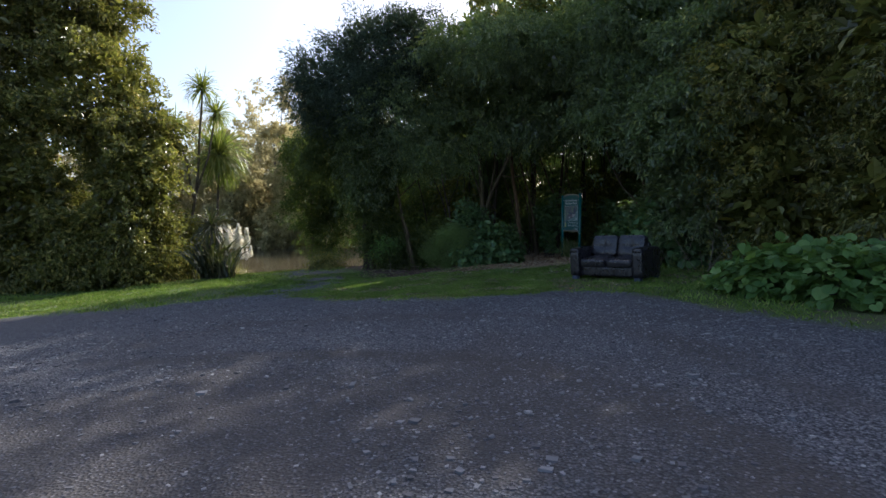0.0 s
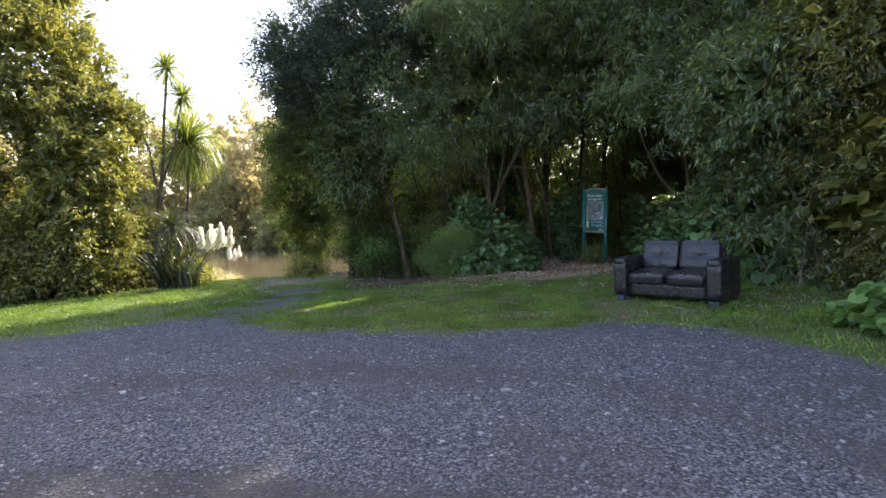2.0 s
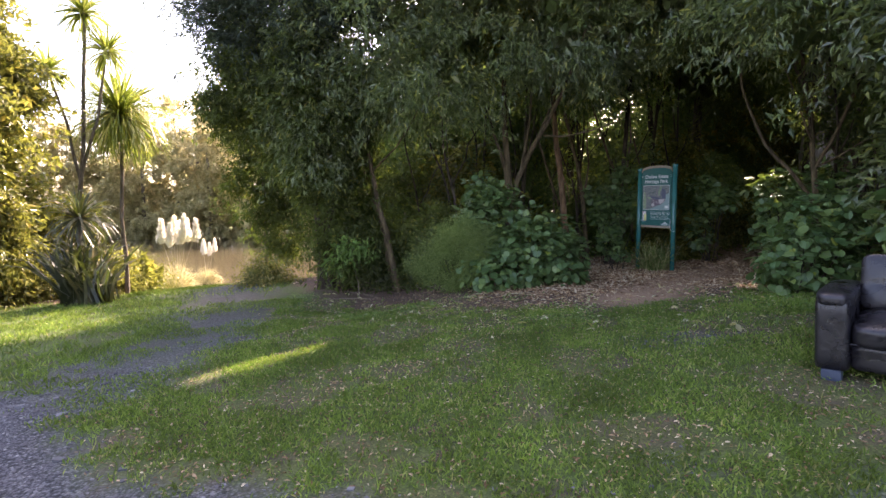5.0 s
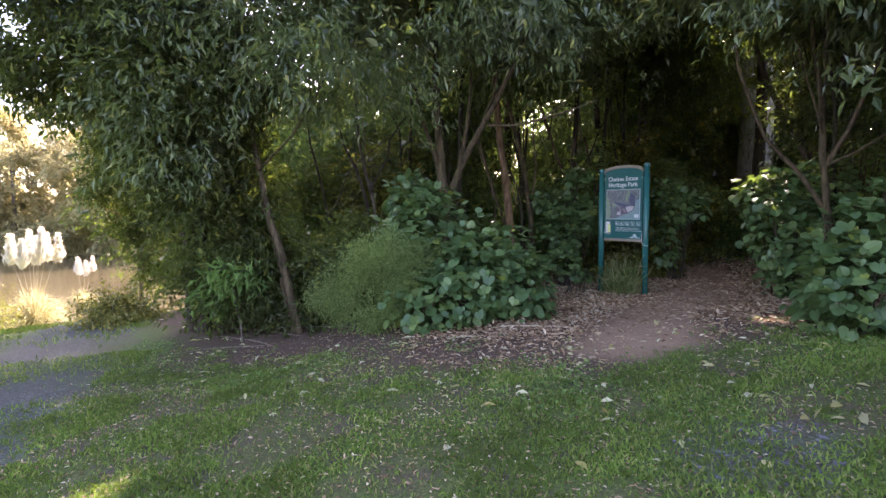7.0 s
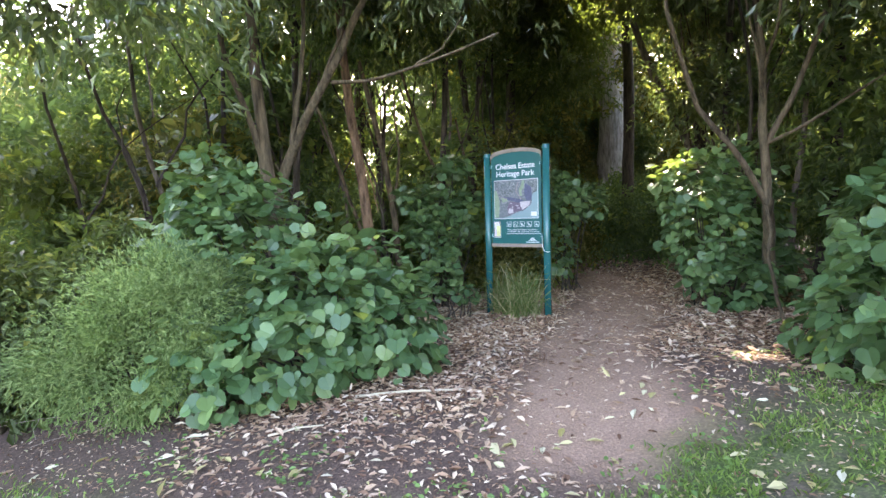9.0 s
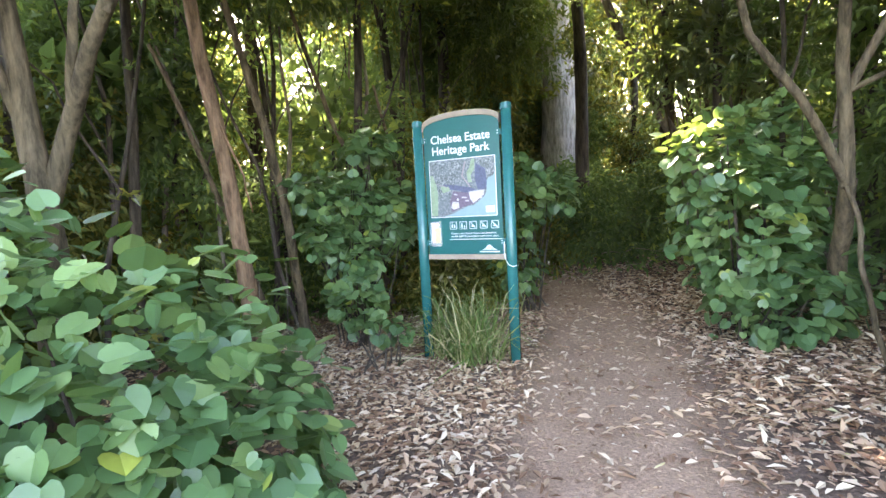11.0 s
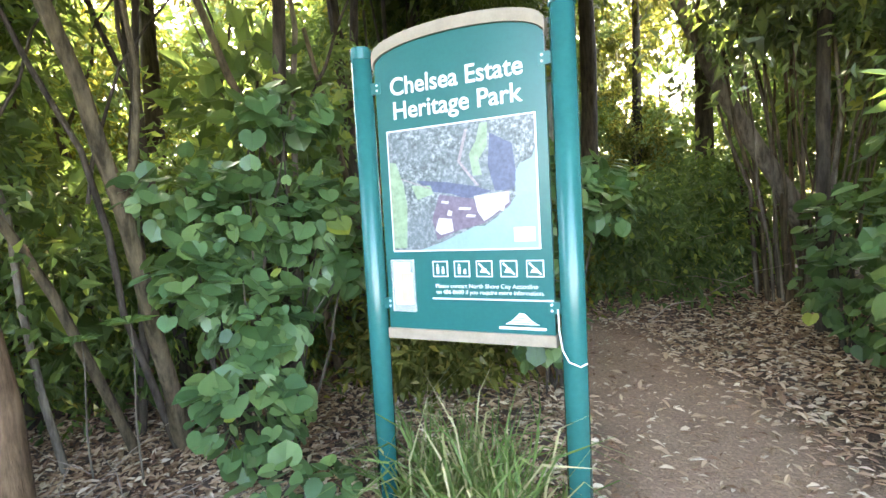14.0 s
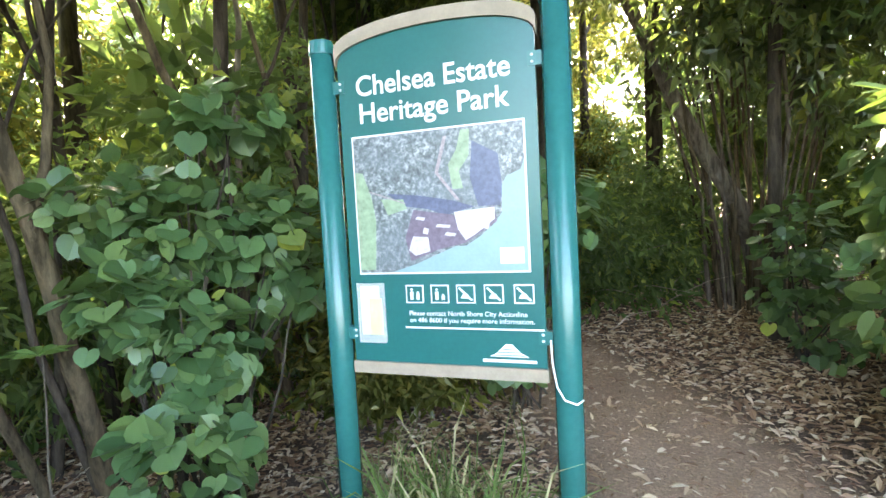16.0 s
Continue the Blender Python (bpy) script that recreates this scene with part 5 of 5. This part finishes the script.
def lettering(text, x0, x1, z, height, mat, parent, name="lettering", y=-0.0025):
    """Words between x0 and x1 whose line stands at z."""
    cu = bpy.data.curves.new(name, "FONT")
    cu.body = text
    cu.extrude = 0.001
    cu.offset = 0.012 if height > 0.05 else 0.0
    tmp = new("tmp_words", cu)
    me = bpy.data.meshes.new_from_object(tmp.evaluated_get(bpy.context.evaluated_depsgraph_get()))
    bpy.data.objects.remove(tmp)
    co = np.zeros(len(me.vertices) * 3)
    me.vertices.foreach_get("co", co)
    co = co.reshape(-1, 3)
    lo, hi = co.min(0), co.max(0)
    sx, sz = (x1 - x0) / (hi[0] - lo[0]), height / 0.73
    out = np.stack([x0 + (co[:, 0] - lo[0]) * sx, y - co[:, 2], z + DZ + co[:, 1] * sz], 1)
    me.vertices.foreach_set("co", out.ravel())
    if height < 0.05:
        me.materials.append(mat)
        me.name = name
        ob = new(name, me)
        ob.parent = parent
        tagged(ob, kind="stuff")
        return
    # each letter is a piece of its own
    faces = [tuple(p.vertices) for p in me.polygons]
    root = list(range(len(out)))

    def find(k):
        while root[k] != k:
            root[k] = root[root[k]]
            k = root[k]
        return k
    for q in faces:
        for k in q[1:]:
            root[find(k)] = find(q[0])
    spans = {}
    for k in range(len(out)):
        spans.setdefault(find(k), []).append(k)
    groups = []
    for ks in sorted(spans.values(), key=lambda g: out[g, 0].min()):
        lo, hi = out[ks, 0].min(), out[ks, 0].max()
        if groups and lo < groups[-1][1] - 0.4 * (hi - lo):
            groups[-1][0].extend(ks)
            groups[-1][1] = max(groups[-1][1], hi)
        else:
            groups.append([list(ks), hi])
    for ks, _ in groups:
        at = {k: n for n, k in enumerate(ks)}
        piece = bpy.data.meshes.new("letter")
        piece.from_pydata([tuple(out[k]) for k in ks], [], [tuple(at[k] for k in q) for q in faces if q[0] in at])
        piece.materials.append(mat)
        new("letter", piece).parent = parent
    bpy.data.meshes.remove(me)


bpy.context.view_layer.update()
lettering("Chelsea Estate", -0.315, 0.305, 1.815, 0.08, m_white, panel)
lettering("Heritage Park", -0.305, 0.30, 1.708, 0.08, m_white, panel)
lettering("Please contact North Shore City Actionline", -0.14, 0.33, 0.937, 0.019, m_white, panel)
lettering("on 486 8600 if you require more information.", -0.14, 0.355, 0.910, 0.019, m_white, panel)
slab(box_outline(0.115, 0.888, 0.55, 0.006), -0.003, 0.0, "white_rule", m_white, panel)
photo = slab(box_outline(0, 1.38, 0.70, 0.555), -0.003, 0.0, "photo_border", m_white, panel)
slab(box_outline(0, 1.38, 0.686, 0.541), -0.005, -0.003, "aerial_photo", m_aerial, photo, "faded aerial photograph")


def patch(points, y, name, mat):
    slab([(-0.343 + 0.686 * u, 1.6505 - 0.541 * v) for u, v in points], y - 0.001, y, name, mat, photo)


patch([(1.0, 0.25), (0.98, 0.32), (0.9, 0.36), (0.875, 0.42), (0.87, 0.6), (0.82, 0.68), (0.74, 0.76), (0.66, 0.82), (0.6, 0.82), (0.5, 0.87), (0.36, 0.94), (0.2, 1.0), (1.0, 1.0)], -0.005, "printed_sea", m_sea)
patch([(0.72, 0.1), (0.86, 0.2), (0.88, 0.45), (0.86, 0.55), (0.74, 0.55), (0.7, 0.35)], -0.005, "printed_pond", m_pond)
patch([(0.2, 0.42), (0.4, 0.45), (0.6, 0.5), (0.72, 0.55), (0.55, 0.6), (0.45, 0.55), (0.3, 0.52)], -0.0062, "printed_pond", m_pond)
patch([(0.36, 0.55), (0.6, 0.6), (0.83, 0.55), (0.84, 0.66), (0.66, 0.8), (0.5, 0.84), (0.33, 0.92), (0.3, 0.75)], -0.0068, "printed_yard", m_shed)
patch([(0.6, 0.58), (0.83, 0.56), (0.83, 0.64), (0.72, 0.74), (0.66, 0.78), (0.62, 0.7)], -0.008, "printed_roof", m_roof)
patch([(0.35, 0.74), (0.44, 0.75), (0.45, 0.85), (0.36, 0.88), (0.32, 0.84)], -0.008, "printed_roof", m_roof)
patch([(0.0, 0.25), (0.05, 0.26), (0.1, 0.45), (0.12, 0.62), (0.1, 0.98), (0.0, 0.98)], -0.005, "printed_grass", m_park)
patch([(0.16, 0.46), (0.3, 0.47), (0.32, 0.54), (0.2, 0.58)], -0.0062, "printed_grass", m_park)
patch([(0.66, 0.02), (0.71, 0.02), (0.7, 0.2), (0.64, 0.3), (0.66, 0.42), (0.6, 0.42), (0.58, 0.25), (0.63, 0.15)], -0.0068, "printed_grass", m_park)
for u, v, w, h in [(0.38, 0.6, 0.05, 0.03), (0.5, 0.66, 0.08, 0.03), (0.55, 0.72, 0.06, 0.03), (0.42, 0.68, 0.03, 0.05), (0.68, 0.62, 0.05, 0.04), (0.76, 0.66, 0.04, 0.05)]:
    patch([(u, v), (u + w, v + 0.01), (u + w - 0.01, v + h), (u - 0.01, v + h - 0.01)], -0.0092, "printed_roof", m_roof)
patch([(0.85, 0.84), (0.98, 0.84), (0.98, 0.95), (0.85, 0.95)], -0.0062, "printed_legend", m_white)
for u0, v0, u1, v1 in [(0.56, 0.05, 0.5, 0.3), (0.5, 0.3, 0.62, 0.5), (0.08, 0.4, 0.3, 0.5)]:
    patch([(u0, v0), (u0 + 0.02, v0), (u1 + 0.02, v1), (u1, v1)], -0.0088, "printed_road", m_town)
for k, u in enumerate((0.335, 0.488, 0.64, 0.80, 0.965)):
    x, z = -0.345 + 0.69 * u, 1.022
    ring = box_outline(x, z, 0.075, 0.072)
    inner = box_outline(x, z, 0.065, 0.062)
    icon = slab(ring, -0.002, 0.0, "pictogram", m_white, panel, "white park-rule pictogram")
    slab(inner, -0.003, -0.0018, "pictogram_field", m_green, icon)
    if k < 2:
        for dx, s in ((-0.012, 1.0), (0.014, 0.7 if k == 0 else 0.45)):
            slab([(x + dx - 0.006, z - 0.022), (x + dx + 0.006, z - 0.022), (x + dx + 0.007, z - 0.022 + 0.032 * s), (x + dx - 0.007, z - 0.022 + 0.032 * s)], -0.0042, -0.003, "glyph", m_white, icon)
            slab([(x + dx + 0.005 * math.cos(a), z - 0.022 + 0.04 * s + 0.005 * math.sin(a)) for a in np.linspace(0, 2 * math.pi, 9)[:-1]], -0.0042, -0.003, "glyph", m_white, icon)
    else:
        slab([(x - 0.028, z + 0.022), (x - 0.022, z + 0.027), (x + 0.028, z - 0.022), (x + 0.022, z - 0.027)], -0.0042, -0.003, "glyph", m_white, icon)
        slab([(x - 0.02, z - 0.016), (x + 0.02, z - 0.018), (x + 0.008, z + 0.002), (x - 0.012, z - 0.002)], -0.0046, -0.003, "glyph", m_white, icon)
# the council's mark, as plain shapes
lx, lz = 0.255, 0.806
slab([(lx - 0.075, lz - 0.022), (lx + 0.075, lz - 0.022), (lx + 0.045, lz - 0.006), (lx + 0.012, lz + 0.026), (lx - 0.012, lz + 0.026), (lx - 0.045, lz - 0.006)], -0.002, 0.0, "emblem", m_white, panel, "white mountain-shaped emblem")
for k in range(3):
    slab(box_outline(lx, lz - 0.016 + k * 0.011, 0.12 - 0.036 * k, 0.003), -0.003, -0.002, "emblem_line", m_green, panel)
slab(box_outline(lx, lz - 0.038, 0.205, 0.011), -0.002, 0.0, "emblem_bar", m_white, panel)
sleeve = slab(box_outline(-0.305, 0.945, 0.125, 0.245), -0.010, -0.0045, "leaflet_sleeve", m_sleeve, sign, "clear plastic sleeve with a leaflet")
slab(box_outline(-0.312, 0.955, 0.085, 0.20), -0.0042, -0.002, "paper", m_white, sleeve)
slab(box_outline(-0.288, 0.93, 0.06, 0.15), -0.0058, -0.0042, "leaflet", m_leaflet, sleeve)
cord = [(0.415, -0.03, 0.86 + DZ), (0.42, -0.045, 0.78 + DZ), (0.435, -0.06, 0.70 + DZ), (0.46, -0.062, 0.655 + DZ), (0.50, -0.045, 0.635 + DZ), (0.52, -0.01, 0.64 + DZ)]
twigs("cord", [(cord, 0.0035, 0.0035)], m_cord, sign, 6)

# grass tussock between the posts
n = 630
tus = thing("grass_tussock", "tussock of long arching green grass under the sign", "grass tussock", "", up(4.83, 19.2))
p = np.stack([4.83 + su2.x * RNG.uniform(-0.36, 0.36, n), 19.22 + su2.y * RNG.uniform(-0.36, 0.36, n), np.zeros(n)], 1) + RNG.normal(0, 0.06, (n, 3)) * (1, 1, 0)
p[:, 2] = gz(p[:, 0], p[:, 1])
v, f = leaf_arrays(p, np.stack([RNG.normal(0, 0.5, n), RNG.normal(0, 0.5, n), np.ones(n)], 1), RNG.uniform(0.3, 0.95, n), 0.011, STRAP, None, 0.3)
lean = v[:, :2] - np.repeat(p, len(STRAP[0]), 0)[:, :2]
v[:, 2] -= 0.9 * (lean ** 2).sum(1)
v[:, 2] = np.maximum(v[:, 2], gz(v[:, 0], v[:, 1]) + 0.01)
for k in range(7):
    fk = f[k * len(STRAP[1]) * (n // 7):(k + 1) * len(STRAP[1]) * (n // 7)]
    vk = v[k * len(STRAP[0]) * (n // 7):(k + 1) * len(STRAP[0]) * (n // 7)]
    ob = mesh_arrays("tuft", vk, fk - k * len(STRAP[0]) * (n // 7), TUSSOCK, tus)
    ob.matrix_parent_inverse = Matrix.Translation(-tus.location)

# ---- sticks and dead wood ----
def dead_twigs(label, cx, cy, n, spread, height, r=0.006, name="dead_branches"):
    t = thing(name, label, "dead branches", "", up(cx, cy, 0))
    for k in range(n):
        a = RNG.uniform(0, 2 * math.pi)
        s = np.array(up(cx + RNG.normal(0, spread), cy + RNG.normal(0, spread), 0.01))
        e = s + np.array([math.cos(a), math.sin(a), 0]) * RNG.uniform(0.4, 1.3) + (0, 0, RNG.uniform(0, height))
        e[2] = max(e[2], float(gz(e[0], e[1])) + 0.01)
        o = twigs("stick", [(curve_points([s, (s + e) / 2 + (0, 0, RNG.uniform(0, 0.12)), e], 0.05, 6, k), r * RNG.uniform(0.5, 1.4), r * 0.3)], TWIG, t)
        o.matrix_parent_inverse = Matrix.Translation(-t.location)


dead_twigs("tangle of bare grey dead twigs on the leaf litter", 2.9, 20.6, 55, 0.4, 0.4, 0.0045)
dead_twigs("dead twigs lying at the foot of the shrub", 3.8, 20.2, 14, 0.25, 0.1, 0.004)
dead_twigs("dead brown twigs caught in the shrubs", 6.3, 12.2, 26, 0.4, 2.4, 0.005)
dead_twigs("brown dead branches heaped on the dark bank", 9.3, 21.9, 60, 0.7, 0.7, 0.008)
dead_twigs("fallen twigs round the slanting trunks", -0.7, 18.7, 22, 0.45, 0.2, 0.004)
for k, (a, b, r) in enumerate([((1.85, 17.25), (2.72, 16.75), 0.013), ((1.1, 16.9), (1.5, 16.8), 0.01), ((4.3, 19.9), (4.55, 19.45), 0.014), ((3.2, 10.9), (3.6, 10.35), 0.008)]):
    t = wood("stick", [up(*a, 0.012), up((a[0] + b[0]) / 2, (a[1] + b[1]) / 2, 0.03), up(*b, 0.012)], r, r * 0.6, STICK, None, 0.015, 8, 6, k)
    tagged(t, "bare pale stick lying on the ground", "stick", "sticks on the ground")

def scrap(name, label, x, y, w, h, mat):
    """A crumpled flat scrap lying on the ground."""
    bm = bmesh.new()
    bmesh.ops.create_grid(bm, x_segments=7, y_segments=5, size=0.5)
    for v in bm.verts:
        v.co = Vector((v.co.x * w, v.co.y * h, 0.012 + 0.018 * abs(bumpy(v.co.x * 9, v.co.y * 9, 1.3))))
    bmesh.ops.solidify(bm, geom=bm.faces[:], thickness=0.002)
    ob = part(name, bm, mat, None)
    ob.matrix_basis = pose(x, y, float(gz(x, y)) + 0.01, 0, 0, 35)
    tagged(ob, label, "litter")


scrap("paper_scrap", "crumpled pale paper scrap lying beside the weeds", 4.95, 9.1, 0.24, 0.14, m_white)
scrap("wrapper", "small faded red wrapper on the grass edge", 2.55, 10.05, 0.07, 0.05, plain("red_wrapper", (0.45, 0.09, 0.06), 0.4))

# ---- loose cover of the ground ----
def scatter(n, x0, x1, y0, y1, keep):
    x, y = RNG.uniform(x0, x1, n), RNG.uniform(y0, y1, n)
    k = keep(x, y) > RNG.random(n)
    return np.stack([x[k], y[k], gz(x[k], y[k])], 1)


def dry_leaves(name, p, length, mat, label):
    n = len(p)
    ax = np.stack([RNG.normal(0, 1, n), RNG.normal(0, 1, n), RNG.normal(0.05, 0.22, n)], 1)
    s = length * RNG.uniform(0.5, 1.3, n)
    v, f = leaf_arrays(p + (0, 0, 0.012), ax, s, s * RNG.uniform(0.28, 0.5, n), OVAL, None, 0.3)
    tagged(mesh_arrays(name, v, f, mat), label, "leaf litter", kind="stuff")


def mould_only(x, y):
    g, t, b = zones(x, y)
    return np.clip(1 - g - t, 0, 1) * (1 - 0.86 * b) * (0.16 + 0.84 * smooth(1.1, 2.5, y - mould_edge(x))) * (1 - 0.6 * smooth(3.5, 2.6, x) * smooth(18.0, 19.0, y))


dry_leaves("leaf_litter", scatter(80000, 0.5, 11, 15, 23.5, mould_only), 0.076, LEAF_DRY, "brown dry fallen leaves covering the soil")
dry_leaves("leaf_litter_far", scatter(9000, -7, 16, 14, 30, mould_only), 0.095, LEAF_DRY, "brown dry fallen leaves under the trees")
dry_leaves("fallen_leaves", scatter(1300, -3, 7, 12.5, 19, lambda x, y: smooth(2.6, 0, np.abs(y - mould_edge(x)))), 0.105, LEAF_PALE, "scattered pale yellow fallen leaves on grass and path")


dry_leaves("path_debris", scatter(15000, 2.2, 11, 15.4, 23.5, lambda x, y: 0.8 * zones(x, y)[2]), 0.034, LEAF_DRY, "small leaf scraps trodden into the path")
dry_leaves("grass_debris", scatter(46000, -4, 7, 10, 18.5, lambda x, y: np.clip(0.7 - zones(x, y)[0], 0, 1) * (1 - zones(x, y)[2])), 0.034, LEAF_DRY, "small brown leaf scraps and twigs in the grass")


def turf(x, y):
    g, t, b = zones(x, y)
    return np.clip(t - g, 0, 1) * (0.2 + 0.8 * smooth(-0.45, 0.25, patches(x, y, 1.5)))


def blades(name, p, length, width, label):
    n = len(p)
    v, f = leaf_arrays(p, np.stack([RNG.normal(0, 0.55, n), RNG.normal(0, 0.55, n), np.ones(n)], 1), length * RNG.uniform(0.4, 1.3, n), width, LANCE, None, 0.4)
    tagged(mesh_arrays(name, v, f, GRASS), label, "grass", kind="stuff")


blades("grass", scatter(300000, -5, 7, 9.2, 18.5, turf), 0.05, 0.011, "short worn green grass with bare patches")
blades("grass_sunlit", scatter(60000, -16, -4, 11.5, 24, turf), 0.09, 0.014, "longer sunlit grass beside the gravel")
blades("grass_verge", scatter(26000, 3, 9, 3, 14, turf), 0.09, 0.01, "longer grass round the sofa and the weeds")


wp = scatter(30000, -3.5, 7.5, 12.5, 19, lambda x, y: smooth(1.9, 0.2, np.abs(y - mould_edge(x) - 0.1)) * smooth(-0.1, 0.5, patches(x, y, 1.6)) * (1 - zones(x, y)[2]))
v, f = leaf_arrays(wp + np.stack([np.zeros(len(wp)), np.zeros(len(wp)), RNG.uniform(0.01, 0.07, len(wp))], 1), RNG.normal(0, 1, (len(wp), 3)) * (1, 1, 0.3), 0.035 * RNG.uniform(0.6, 1.4, len(wp)), 0.028, OVAL, None, 0.3)
tagged(mesh_arrays("low_weeds", v, f, LEAF_WEED), "low green creeping weeds at the edge of the grass", "weeds", kind="stuff")


def pebbles(n, x0, x1, y0, y1, size):
    p = scatter(n, x0, x1, y0, y1, lambda x, y: zones(x, y)[0] * (0.3 + 0.7 * smooth(-0.5, 0.3, bumpy(x, y, 0.8))) * (1 - 0.75 * bare_dirt(x, y)))
    cube = np.array([(a, b, c) for a in (-1, 1) for b in (-1, 1) for c in (-1, 1)], float)
    quad = np.array([(0, 1, 3, 2), (4, 6, 7, 5), (0, 4, 5, 1), (2, 3, 7, 6), (0, 2, 6, 4), (1, 5, 7, 3)])
    m = len(p)
    s = size * RNG.lognormal(-0.5, 0.45, m)
    c = cube[None] * RNG.uniform(0.55, 1.0, (m, 8, 1)) * (s[:, None] * np.array([1, 1, 1])[None])[:, None] * np.stack([RNG.uniform(0.7, 1.3, m), RNG.uniform(0.6, 1.0, m), RNG.uniform(0.4, 0.7, m)], 1)[:, None]
    a = RNG.uniform(0, 6.28, m)
    ca, sa = np.cos(a)[:, None], np.sin(a)[:, None]
    v = np.stack([c[:, :, 0] * ca - c[:, :, 1] * sa, c[:, :, 0] * sa + c[:, :, 1] * ca, c[:, :, 2]], 2) + p[:, None]
    f = quad[None] + (np.arange(m) * 8)[:, None, None]
    return v.reshape(-1, 3), f.reshape(-1, 4)


m_stone, nt_st, b_st = nodes_of("gravel_stone", 0.85, 0.25)
gst = nt_st.nodes.new("ShaderNodeNewGeometry")
nst = noise_tex(nt_st, 90, 3)
nt_st.links.new(mix(nt_st, 0.35, ramp(nt_st, gst.outputs["Random Per Island"], [(0.0, (0.08, 0.08, 0.087)), (0.6, (0.145, 0.145, 0.156)), (0.95, (0.21, 0.21, 0.22)), (1.0, (0.33, 0.325, 0.32))]), mix(nt_st, nst.outputs["Fac"], (0.5, 0.5, 0.5), (1.5, 1.5, 1.5)), "MULTIPLY"), b_st.inputs["Base Color"])
v, f = pebbles(95000, -7, 6, 1.5, 13.5, 0.016)
tagged(mesh_arrays("gravel", v, f, m_stone), "loose angular grey gravel stones", "gravel", kind="stuff")
